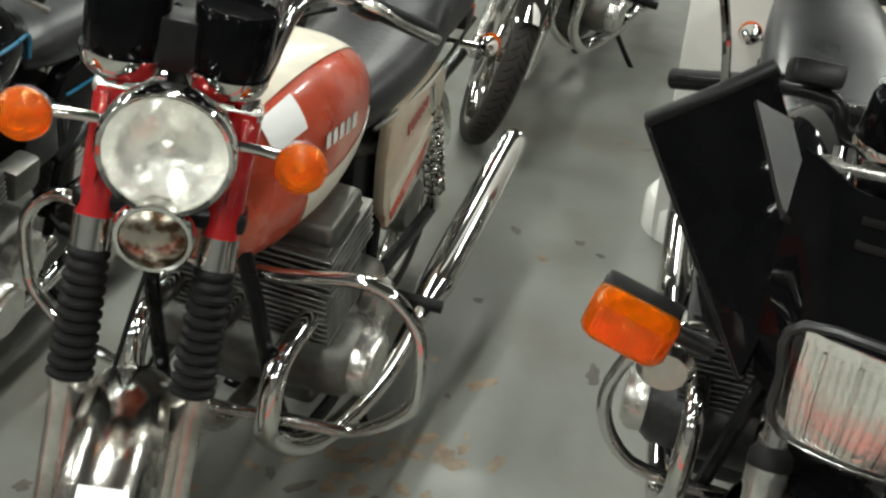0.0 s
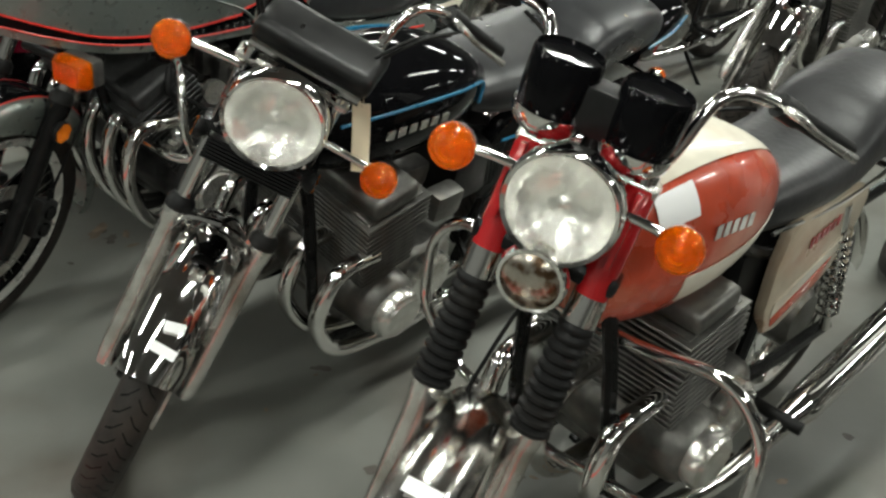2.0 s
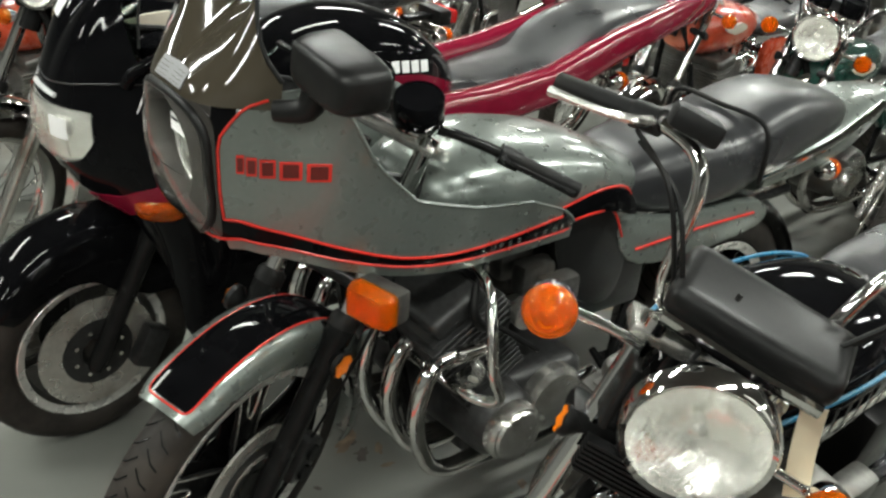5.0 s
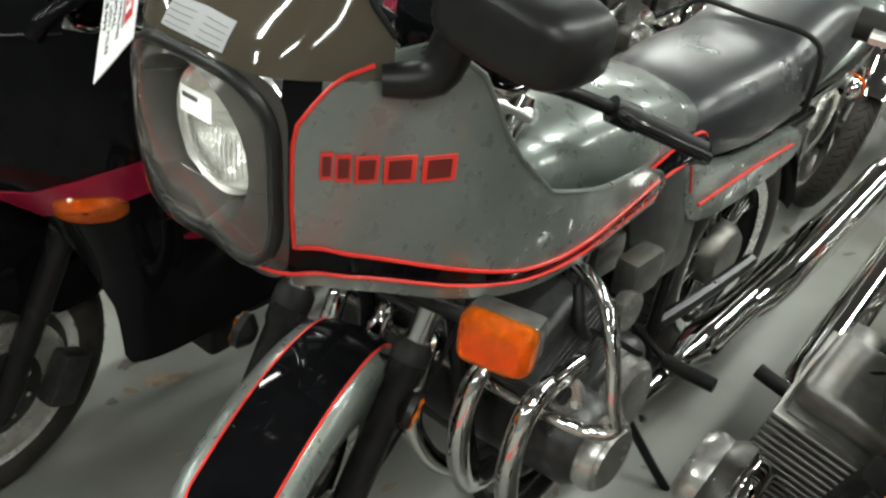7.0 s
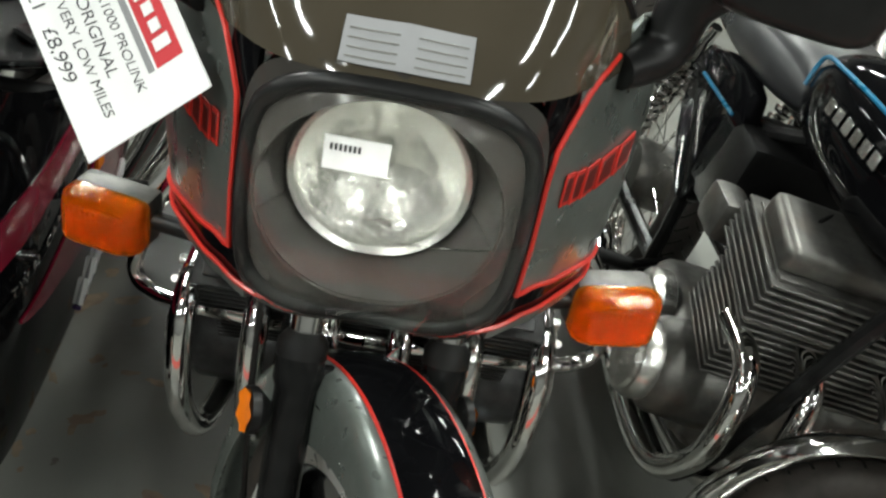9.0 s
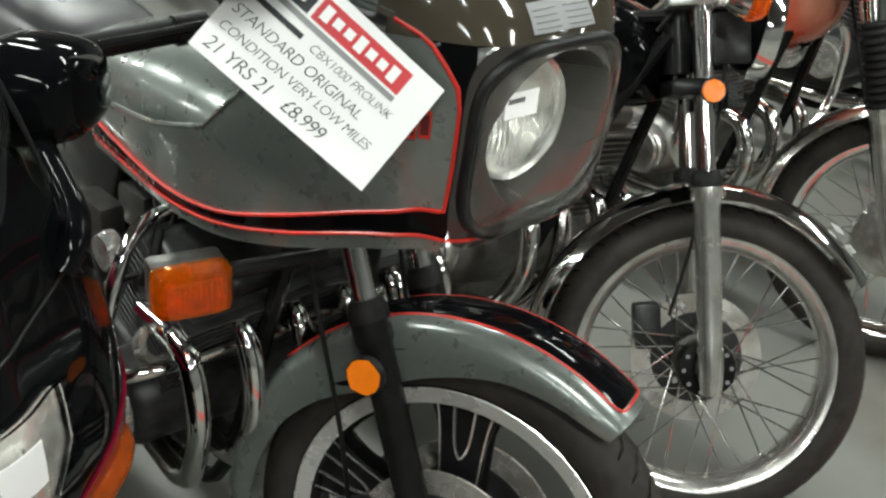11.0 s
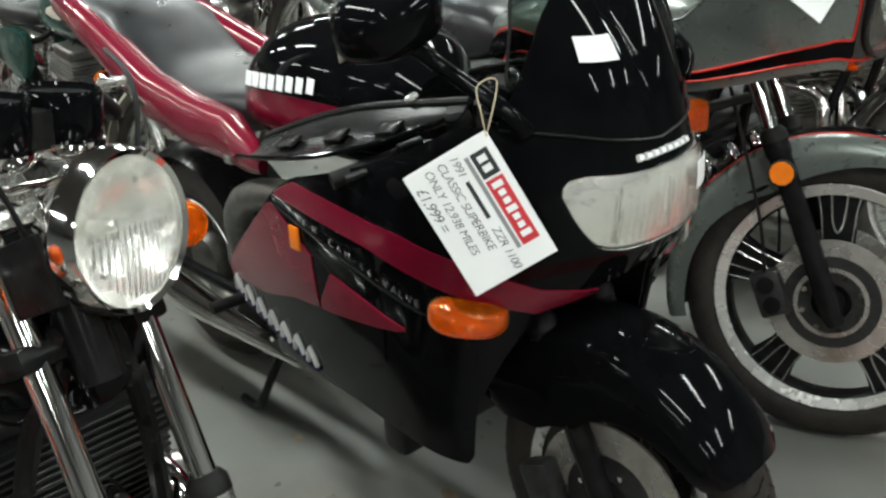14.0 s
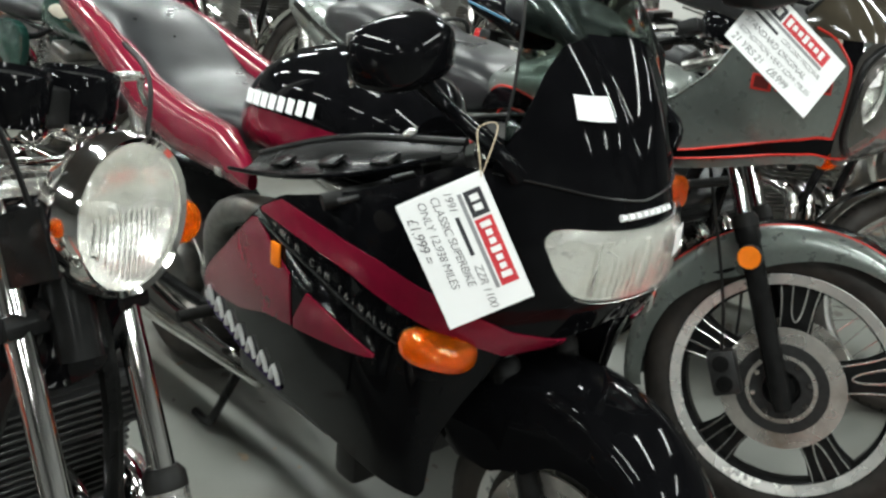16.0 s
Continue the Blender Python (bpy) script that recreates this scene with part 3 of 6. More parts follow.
def handlebar(root, fm, L, rise, width, back, mirror=True, bar=CHROME, grip=RUBBER, lever=ALU):
    """A tubular handlebar with grips, levers and switches in the fork's frame."""
    z = L + 0.03
    ends = []
    pts = [(-width, back, z + rise * 0.85), (-width * 0.62, back * 0.45, z + rise), (-width * 0.4, 0.03, z + rise * 0.85), (-0.1, 0.03, z + 0.01), (0, 0.03, z), (0.1, 0.03, z + 0.01), (width * 0.4, 0.03, z + rise * 0.85), (width * 0.62, back * 0.45, z + rise), (width, back, z + rise * 0.85)]
    part("handlebar", tube(pts, 0.011, 10, 5), bar, root, m=fm)
    for s in (-1, 1):
        d = V((s * width, back, z + rise * 0.85)) - V((s * width * 0.62, back * 0.45, z + rise))
        a = V((s * width, back, z + rise * 0.85))
        d.normalize()
        g0 = a - d * 0.125
        part("grip", tube([g0, a - d * 0.06, a + d * 0.008], 0.0165, 12, 3), grip, root, "black rubber grip", m=fm)
        sw = g0 - d * 0.025
        part("switchgear", tube([sw + d * 0.024, sw, sw - d * 0.02], 0.021, 12, 2), PLASTIC, root, m=fm)
        lv = sw - d * 0.01
        part("lever", tube([lv, lv + V((s * 0.03, -0.05, -0.005)), lv + d * 0.09 + V((0, -0.065, -0.005)), lv + d * 0.18 + V((0, -0.06, -0.006))], [0.008, 0.008, 0.0065, 0.006, 0.008], 8, 4), lever, root, m=fm)
        ends.append((sw, d))
    # brake reservoir on the right bar
    sw, d = ends[0]
    part("brake_reservoir", box(0.075, 0.05, 0.035, tuple(sw - d * 0.06 + V((0, -0.03, 0.02))), 0.01), PLASTIC, root, m=fm)
    return ends


def cable(root, pts, m=None, r=0.004, mat=RUBBER):
    part("cable", tube(pts, r, 6, 6), mat, root, m=m)


def clocks(root, m, r=0.048, gap=0.115, tall=0.075):
    for sx in (-gap / 2, gap / 2):
        c = part("instrument", lathe([(0.001, -tall * 0.5), (r * 0.8, -tall * 0.5), (r * 0.95, -tall * 0.35), (r, 0), (r, tall * 0.5), (r * 0.94, tall * 0.56), (r * 0.9, tall * 0.5), (0.001, tall * 0.48)], 28, "z"), BLACKPAINT, root, "black instrument can with chrome base", m=m @ Matrix.Translation((sx, 0, 0)))
        part("instrument_base", lathe([(0.001, -tall * 0.62), (r * 0.8, -tall * 0.62), (r * 0.98, -tall * 0.52), (r * 1.04, -tall * 0.4), (r * 1.04, -tall * 0.3), (0.001, -tall * 0.29)], 28, "z"), CHROME, c, m=m @ Matrix.Translation((sx, 0, 0)))
    part("instrument_bridge", box(gap * 0.5, r * 1.1, tall * 0.7, (0, 0, -tall * 0.05), 0.008), PLASTIC, root, m=m)


def finned(root, name, mat, m, w, d, z0, z1, n, grow=0.014, label=""):
    """A block with cooling fins, each a part of its own."""
    core = part(name, box(w - grow * 2, d - grow * 2, z1 - z0, (0, 0, (z0 + z1) / 2), 0.004), mat, root, label, m=m)
    fin = None
    for q in range(n):
        at = m @ Matrix.Translation((0, 0, z0 + (q + 0.5) * (z1 - z0) / n))
        if fin is None:
            fin = part("fin", box(w, d, (z1 - z0) / n * 0.42, (0, 0, 0), 0.0015, 1), mat, core)
            one = fin
        else:
            one = fin.copy()
            scene.collection.objects.link(one)
        one.matrix_basis = at
    return core


def engine(root, y, z, w, cyl=2, tilt=0, mat=CASTALU, case=ALU, h=0.2):
    """Crankcases, finned barrel, head and round side covers."""
    e = part("engine", merge(lathe([(0.001, -w / 2), (0.07, -w / 2), (0.085, -w / 2 + 0.02), (0.09, -w * 0.3), (0.1, 0), (0.09, w * 0.3), (0.085, w / 2 - 0.02), (0.07, w / 2), (0.001, w / 2)], 28), box(w * 0.78, 0.34, 0.15, (0, 0.12, -0.01), 0.05, 3), box(w * 0.6, 0.3, 0.12, (0, 0.12, -0.09), 0.03, 3)), mat, root, "alloy crankcases, dull with age", m=pose(0, y + 0.02, z))
    tm = Matrix.Translation((0, y + 0.02, z + 0.08)) @ pose(0, 0, 0, tilt)
    finned(root, "cylinder_block", mat, tm, w * 0.82, 0.17, 0, h * 0.6, 10, label="finned cylinder block")
    finned(root, "cylinder_head", mat, tm, w * 0.9, 0.2, h * 0.62, h, 6, label="finned cylinder head")
    part("cam_cover", box(w * 0.86, 0.14, 0.05, (0, 0, h + 0.02), 0.018, 3), mat, e, m=tm)
    for sx in (-1, 1):
        part("engine_cover", lathe([(0.001, 0.0), (0.07, 0.0), (0.072, 0.03), (0.066, 0.042), (0.06, 0.043), (0.056, 0.05), (0.001, 0.052)], 32), case, e, "round polished engine cover", m=pose(sx * (w / 2 - 0.01), y + 0.02, z) @ (Matrix.Identity(4) if sx > 0 else pose(0, 0, 0, 0, 0, 180)))
        part("engine_cover", lathe([(0.001, 0.0), (0.085, 0.0), (0.083, 0.025), (0.07, 0.037), (0.001, 0.04)], 32), case, e, m=pose(sx * (w * 0.39 - 0.004), y + 0.19, z - 0.01) @ (Matrix.Identity(4) if sx > 0 else pose(0, 0, 0, 0, 0, 180)))
    part("spark_leads", merge(*[tube([(w * 0.7 * (q / max(1, cyl - 1) - 0.5), y - 0.04, z + h + 0.05), (w * 0.6 * (q / max(1, cyl - 1) - 0.5), y - 0.02, z + h + 0.12), (0.02, y + 0.14, z + h + 0.12)], 0.005, 6) for q in range(cyl)]), RUBBER, e)
    return e


def exhaust(root, x, y0, z0, bulge, zlow, x1, y1, y2, z2, r=0.02, rs=0.042, mat=CHROME, silencer=True):
    """A header pipe that sweeps down from the port and back into a silencer."""
    p = part("exhaust_pipe", tube([(x, y0 + 0.03, z0), (x, y0 - bulge * 0.7, z0 - 0.01), (x, y0 - bulge, z0 - 0.1), (x * 0.98, y0 - bulge * 0.85, (z0 + zlow) / 2 - 0.05), ((x + x1) / 2, y0 - bulge * 0.2, zlow + 0.01), (x1, y0 + 0.2, zlow), (x1, y1, zlow + 0.01)], r, 12, 6), mat, root, "chrome header pipe")
    if silencer:
        part("silencer", tube([(x1, y1 - 0.03, zlow + 0.01), (x1, y1 + 0.05, zlow + 0.02), (x1 * 1.04, y1 + 0.2, zlow + (z2 - zlow) * 0.35), (x1 * 1.08, y2 - 0.05, z2 - 0.01), (x1 * 1.08, y2, z2)], [r, r * 1.2, rs, rs, rs * 0.95, rs * 0.7], 18, 5), mat, p, "long chrome silencer")
    return p


def rear_end(root, wb, R, tw, kind, seat_z, guard=CHROME, rim=CHROME, shock=True):
    """Rear wheel, swing arm, shocks, guard and tail lamp."""
    w = wheel(root, "rear_wheel", pose(0, wb, R), R, tw, kind, rim)
    part("brake_drum", lathe([(0.001, -0.07), (0.07, -0.07), (0.085, -0.05), (0.085, 0.05), (0.07, 0.07), (0.001, 0.07)], 28), CASTALU, w)
    for sx in (-1, 1):
        part("swingarm", tube([(sx * 0.11, wb - 0.5, R + 0.03), (sx * 0.115, wb - 0.2, R + 0.01), (sx * 0.115, wb + 0.04, R)], 0.018, 8, 3), FRAMEBLACK, root)
        if shock:
            a, b = V((sx * 0.14, wb - 0.04, R + 0.04)), V((sx * 0.135, wb - 0.2, seat_z - 0.1))
            s = part("shock_absorber", tube([a, (a + b) / 2, b], 0.014, 10, 2), CHROME, root)
            d = (b - a)
            u = d.orthogonal().normalized()
            v = d.normalized().cross(u)
            coil = [a + d * (0.12 + 0.7 * q / 84) + (u * math.cos(q * 0.785) + v * math.sin(q * 0.785)) * 0.026 for q in range(85)]
            part("coil_spring", tube(coil, 0.0042, 6, 1), CHROME, s)
    mudguard(root, pose(0, wb, R), R + 0.035, tw * 0.62, 40, 175, guard, "rear_mudguard")
    t = part("tail_light", box(0.14, 0.06, 0.06, (0, wb + 0.34, seat_z - 0.14), 0.014), PLASTIC, root)
    part("red_lens", box(0.13, 0.035, 0.052, (0, wb + 0.385, seat_z - 0.14), 0.012), REDLENS, t)
    part("stay", box(0.05, 0.14, 0.02, (0, wb + 0.26, seat_z - 0.14), 0.005), FRAMEBLACK, t)
    for sx in (-1, 1):
        indicator(root, pose(sx * 0.15, wb + 0.26, seat_z - 0.17, 0, 0, 180), 0.14, -sx, 0.03)


def chassis(root, head, wb, R):
    """Frame tubes from the steering head to the swing arm."""
    hy, hz = head
    for sx in (-1, 1):
        part("frame_tube", tube([(sx * 0.03, hy, hz - 0.1), (sx * 0.09, hy + 0.06, hz - 0.32), (sx * 0.13, hy + 0.16, 0.3), (sx * 0.14, hy + 0.3, 0.22), (sx * 0.14, wb - 0.55, 0.24), (sx * 0.12, wb - 0.46, 0.42), (sx * 0.11, wb - 0.4, 0.66)], 0.015, 8, 4), FRAMEBLACK, root)
        part("frame_tube", tube([(sx * 0.03, hy, hz - 0.06), (sx * 0.07, hy + 0.3, hz - 0.16), (sx * 0.1, wb - 0.45, 0.7), (sx * 0.11, wb + 0.15, 0.7)], 0.014, 8, 4), FRAMEBLACK, root)
    part("steering_head", tube([(0, hy - 0.03, hz - 0.17), (0, hy + 0.04, hz)], 0.03, 14, 2), FRAMEBLACK, root)


def stand(root, y, lean):
    part("side_stand", tube([(0.12, y, 0.24), (0.22, y + 0.05, 0.08), (0.27, y + 0.07, 0.012)], 0.011, 8, 3), FRAMEBLACK, root)


def pegs(root, y, z, w, extra=True):
    for sx in (-1, 1):
        part("footpeg", tube([(sx * w, y, z), (sx * (w + 0.06), y, z), (sx * (w + 0.115), y + 0.005, z)], 0.016, 10, 2), RUBBER, root, "black rubber footpeg")
        part("peg_bracket", tube([(sx * 0.1, y + 0.03, z + 0.02), (sx * w, y, z)], 0.01, 8), FRAMEBLACK, root)
    part("foot_lever", tube([(w - 0.02, y - 0.02, z - 0.03), (w + 0.0, y - 0.12, z - 0.05), (w + 0.05, y - 0.14, z - 0.05)], 0.007, 8, 3), CHROME, root)
    part("foot_lever", tube([(-w + 0.02, y - 0.02, z - 0.03), (-w, y - 0.14, z - 0.05), (-w - 0.05, y - 0.15, z - 0.05)], 0.007, 8, 3), CHROME, root)


def bike(label, x, y, yaw, lean, group="motorcycles in rows"):
    root = tagged(new("motorcycle"), label, "motorcycle", group)
    root.matrix_basis = pose(x, y, 0, 0, lean, yaw)
    return root


def crash_bar(root, pts, mat=CHROME, r=0.013):
    return part("crash_bar", tube(pts, r, 10, 5), mat, root, "chrome tubular crash bar")


def strip(root, name, fn, ss, mat, r=0.003):
    """A thin raised line along a surface function."""
    return part(name, tube([fn(s) for s in ss], r, 6, 1), mat, root)


def band(root, name, secs, a0, a1, mat, off=0.002, e=2.6, k=4, y0=-9, y1=9, label=""):
    """A painted layer on a lofted body between two section angles (degrees; 0 is left, 90 top)."""
    lines = spline([V((s[0], s[1], s[2])) for s in secs], k), spline([V((s[3], 0, 0)) for s in secs], k)
    rows = []
    for a, b in zip(*lines):
        if not y0 <= a.x <= y1:
            continue
        mid, h, w = (a.z + b.x) / 2, (b.x - a.z) / 2 + off, max(a.y, 0.002) + off
        row = []
        for q in range(13):
            g = radians(a0 + (a1 - a0) * q / 12)
            c, s = math.cos(g), math.sin(g)
            row.append((w * math.copysign(abs(c) ** (2 / e), c), a.x, mid + h * math.copysign(abs(s) ** (2 / e), s)))
        rows.append(row)
    return part(name, shell(rows, 0.0015), mat, root, label)


def bars_on(root, name, fn, n, mat, w, h, gap, t=0.002):
    """A lettered badge drawn as plain bars: fn(i) gives the frame of each bar."""
    for i in range(n):
        part("badge_bar", box(t, w, h, (0, 0, 0), 0.0008, 1), mat, root, m=fn(i))


def lines_on_card(card, rows, m, mat=INK):
    """Handwritten lines on a card whose face is the xy plane of m."""
    for text, x, y, size in rows:
        cu = bpy.data.curves.new("handwriting", "FONT")
        cu.body, cu.size, cu.extrude, cu.shear, cu.space_character, cu.offset = text, size, 0.0003, 0.22, 0.93, -0.0003
        cu.materials.append(mat)
        tmp = new("tmp", cu)
        bpy.context.view_layer.update()
        me = bpy.data.meshes.new_from_object(tmp.evaluated_get(bpy.context.evaluated_depsgraph_get()))
        bpy.data.objects.remove(tmp)
        ob = new("handwriting", me)
        ob.parent = card
        ob.matrix_basis = m @ Matrix.Translation((x, y, 0.0016)) @ Matrix.Shear("XZ", 4, (0, 0)) @ Matrix.Rotation(random.Random(text).uniform(-0.02, 0.02), 4, "Z")


def letters_along(root, text, fn, t0, t1, z, size, mat, side):
    """Single letters set along a fairing line, read from its left to its right."""
    n = len(text)
    for i, ch in enumerate(text):
        if ch == " ":
            continue
        k = i / max(1, n - 1)
        t = t0 + (t1 - t0) * k if side > 0 else t1 + (t0 - t1) * k
        zz = z(t)
        p, q = fn(side * t, zz, 0.008), fn(side * (t + 0.08 * side), zz, 0.008)
        ax = (q - p).normalized()
        up = V((0, 0, 1))
        nz = ax.cross(up).normalized()
        cu = bpy.data.curves.new("letter", "FONT")
        cu.body, cu.size, cu.extrude = ch, size, 0.0006
        tmp = new("tmp", cu)
        bpy.context.view_layer.update()
        me = bpy.data.meshes.new_from_object(tmp.evaluated_get(bpy.context.evaluated_depsgraph_get()))
        bpy.data.objects.remove(tmp)
        me.materials.clear()
        me.materials.append(mat)
        ob = new("letter", me)
        ob.parent = root
        ob.matrix_basis = Matrix(((ax.x, up.x, nz.x, p.x), (ax.y, up.y, nz.y, p.y), (ax.z, up.z, nz.z, p.z), (0, 0, 0, 1)))


def price_tag(m, w, h, lines, label, string):
    """A white price card with a printed header; m is the frame of its lower left corner."""
    card = tagged(part("price_tag", box(w, h, 0.002, (w / 2, h / 2, 0), 0.0006, 1), WHITE, None), label, "price tag", "price tags")
    card.matrix_basis = m
    I = Matrix.Identity(4)
    part("red_header", box(0.52 * w, 0.2 * h, 0.0008, (0.58 * w, 0.82 * h, 0.0012), 0), REDCARD, card)
    part("black_header", box(0.2 * w, 0.2 * h, 0.0008, (0.2 * w, 0.82 * h, 0.0012), 0), INK, card)
    part("grey_header", box(0.74 * w, 0.045 * h, 0.0008, (0.47 * w, 0.675 * h, 0.0012), 0), GREYCARD, card)
    bm = bmesh.new()
    for q in range(7):
        bm = merge(bm, box(0.045 * w, (0.075 if q % 3 else 0.12) * h, 0.0008, ((0.37 + q * 0.066) * w, 0.82 * h, 0.0022), 0))
    for q in range(2):
        bm = merge(bm, box(0.05 * w, 0.1 * h, 0.0008, ((0.16 + q * 0.075) * w, 0.82 * h, 0.0022), 0))
    part("header_print", bm, WHITE, card)
    lines_on_card(card, [(t, x * w, y * h, s * h) for t, x, y, s in lines if t[0] != "#"], I)
    bm = bmesh.new()
    for t, x, y, s in lines:
        if t[0] == "#":
            bm = merge(bm, box(0.3 * w, 0.045 * h, 0.0006, ((x + 0.15) * w, (y + 0.04) * h, 0.0014), 0))
    if len(bm.verts):
        part("ink_bar", bm, INK, card)
    else:
        bm.free()
    part("string", tube(string, 0.0011, 5, 5), STRING, card)
    return card


# ---- orange-red naked bike with gaitered forks ----
def red_gaitered():
    b = bike("faded red and cream motorcycle with ribbed fork gaiters and crash bar", 1.555, 0.01, -4, 4)
    fm = steer_frame((0, -0.04, 0.32), 22, 0.05, 24)
    w = wheel(b, "front_wheel", fm @ pose(0, 0, 0), 0.32, 0.085, "wire")
    part("brake_drum", lathe([(0.001, -0.055), (0.06, -0.055), (0.095, -0.04), (0.1, -0.02), (0.1, 0.03), (0.07, 0.045), (0.001, 0.05)], 32), ALU, w, "polished alloy drum brake hub")
    fork(b, fm, 0.32, 0.092, 0.8, ALU, gaiter=True, cover=REDPAINT, low=0.355)
    mudguard(b, fm, 0.355, 0.062, 12, 178, OLDCHROME, label="chrome front mudguard with rust specks")
    part("tape_patch", box(0.062, 0.001, 0.026, (0, -0.0015, 0), 0), WHITE, b, "white paper sticker", m=fm @ pose(0, -0.233, 0.2775, -50))
    part("horn", lathe([(0.001, 0.05), (0.03, 0.045), (0.056, 0.02), (0.058, 0.0), (0.052, -0.01), (0.03, -0.02), (0.001, -0.024)], 28, "y"), RUSTCHROME, b, "rusty chrome horn", m=fm @ pose(0.0, -0.05, 0.6, 20))
    part("horn_rim", turned_about_y([(0.05, -0.013), (0.056, -0.013), (0.06, -0.004), (0.06, 0.008), (0.054, 0.008)], 32), CHROME, b, m=fm @ pose(0.0, -0.05, 0.6, 20))
    lm = fm @ pose(0, -0.085, 0.728, 16)
    round_lamp(b, lm, 0.093, REDPAINT)
    for s in (-1, 1):
        indicator(b, fm @ pose(s * 0.19 - 0.004, -0.075, 0.744, 16), 0.1, s, 0.037)
        part("lamp_bracket", box(0.012, 0.06, 0.13, (s * 0.098, -0.02, 0.725), 0.004), REDPAINT, b, m=fm)
    clocks(b, fm @ pose(-0.012, -0.035, 0.887, 16), 0.058, 0.146, 0.11)
    handlebar(b, fm, 0.79, 0.17, 0.36, 0.2)
    cable(b, [(-0.2, 0.07, 0.97), (-0.13, 0.06, 0.93), (0.0, 0.05, 0.78), (0.02, 0.08, 0.7)], fm)
    cable(b, [(0.2, 0.07, 0.97), (0.13, 0.06, 0.93), (0.04, 0.05, 0.8), (0.03, 0.08, 0.72)], fm)
    cable(b, [(0.03, 0.0, 0.86), (0.03, 0.05, 0.7), (-0.02, 0.04, 0.45), (-0.06, 0.02, 0.05)], fm)
    secs = [(0.26, 0.05, 0.81, 0.95), (0.32, 0.12, 0.73, 1.01), (0.49, 0.155, 0.705, 1.045), (0.67, 0.15, 0.73, 1.02), (0.81, 0.11, 0.78, 0.955), (0.86, 0.05, 0.81, 0.9)]
    tank = part("fuel_tank", loft(secs), ORANGERED, b, "faded orange-red petrol tank with a cream top")
    band(tank, "cream_top", secs, 56, 124, CREAM, label="cream painted tank top")
    for a0, a1 in ((-28, -8), (188, 208)):
        band(tank, "cream_flash", secs, a0, a1, CREAM, y0=0.42)
    for s in (-1, 1):
        band(tank, "badge", secs, 24 if s > 0 else 156, 50 if s > 0 else 130, WHITE, 0.004, y0=0.33, y1=0.46, label="white diamond tank badge")
        bars_on(tank, "badge_bars", lambda i: pose(s * 0.158, 0.5 + 0.028 * i, 0.915 - 0.003 * i), 5, CHROME, 0.02, 0.03, 0)
        pan = part("side_panel", slab(rounded([(0.88, 0.77), (1.06, 0.79), (1.23, 0.775), (1.22, 0.65), (1.12, 0.55), (0.9, 0.5)], 3), s * 0.112, s * 0.142, 0.012), GOLDCREAM, b, "champagne side panel with a white band")
        part("white_band", slab([(0.9, 0.585), (1.16, 0.67), (1.16, 0.635), (0.9, 0.545)], s * 0.14, s * 0.146, 0.002), CREAM, pan)
        part("red_foot", slab([(0.91, 0.54), (1.14, 0.62), (1.1, 0.565), (0.92, 0.515)], s * 0.14, s * 0.145, 0.002), ORANGERED, pan)
        bars_on(pan, "badge_bars", lambda i: pose(s * 0.1445, 0.99 + 0.022 * i, 0.71 + 0.004 * i), 6, REDPAINT, 0.015, 0.022 + 0.006 * (1), 0)
    part("seat", loft([(0.71, 0.09, 0.8, 0.85), (0.8, 0.125, 0.77, 0.88), (1.0, 0.14, 0.76, 0.885), (1.15, 0.14, 0.77, 0.9), (1.24, 0.14, 0.79, 0.955), (1.45, 0.135, 0.8, 0.985), (1.58, 0.1, 0.82, 0.95), (1.62, 0.05, 0.84, 0.9)], 3.2), OLDVINYL, b, "black ribbed vinyl dual seat")
    for s in (-1, 1):
        part("seat_trim", tube([(s * 0.13, 0.8, 0.79), (s * 0.143, 1.1, 0.78), (s * 0.138, 1.45, 0.81)], 0.005, 6), CHROME, b)
    engine(b, 0.57, 0.39, 0.43, 2, 8, CASTALU, ALU, 0.25)
    for x in (-0.14, 0.0, 0.14):
        exhaust(b, x, 0.47, 0.53, 0.14, 0.27, x * 1.68, 0.9, 1.6, 0.43, 0.023, 0.043, CHROME, abs(x) > 0.1)
    half = [(0.0, 0.36, 0.7), (0.15, 0.37, 0.715), (0.28, 0.385, 0.735), (0.345, 0.39, 0.71), (0.388, 0.39, 0.65), (0.397, 0.39, 0.56), (0.388, 0.39, 0.49), (0.33, 0.39, 0.425), (0.26, 0.39, 0.385), (0.13, 0.375, 0.38), (0.0, 0.36, 0.375)]
    crash_bar(b, half + [(-x, y, z) for x, y, z in half[-2:0:-1]] + half[:1])
    chassis(b, (0.27, 1.08), 1.33, 0.31)
    rear_end(b, 1.33, 0.31, 0.1, "wire", 0.86)
    pegs(b, 0.93, 0.31, 0.17)
    for s in (-1, 1):
        part("stand_leg", tube([(s * 0.13, 0.85, 0.24), (s * 0.16, 0.8, 0.03), (s * 0.2, 0.8, 0.012)], 0.012, 8, 3), FRAMEBLACK, b)
    for x in (-0.08, 0.08):
        part("carburettor", box(0.07, 0.1, 0.09, (x, 0.68, 0.56), 0.02), CASTALU, b)
    part("air_box", box(0.2, 0.22, 0.2, (0, 0.9, 0.62), 0.02), PLASTIC, b)
    return b


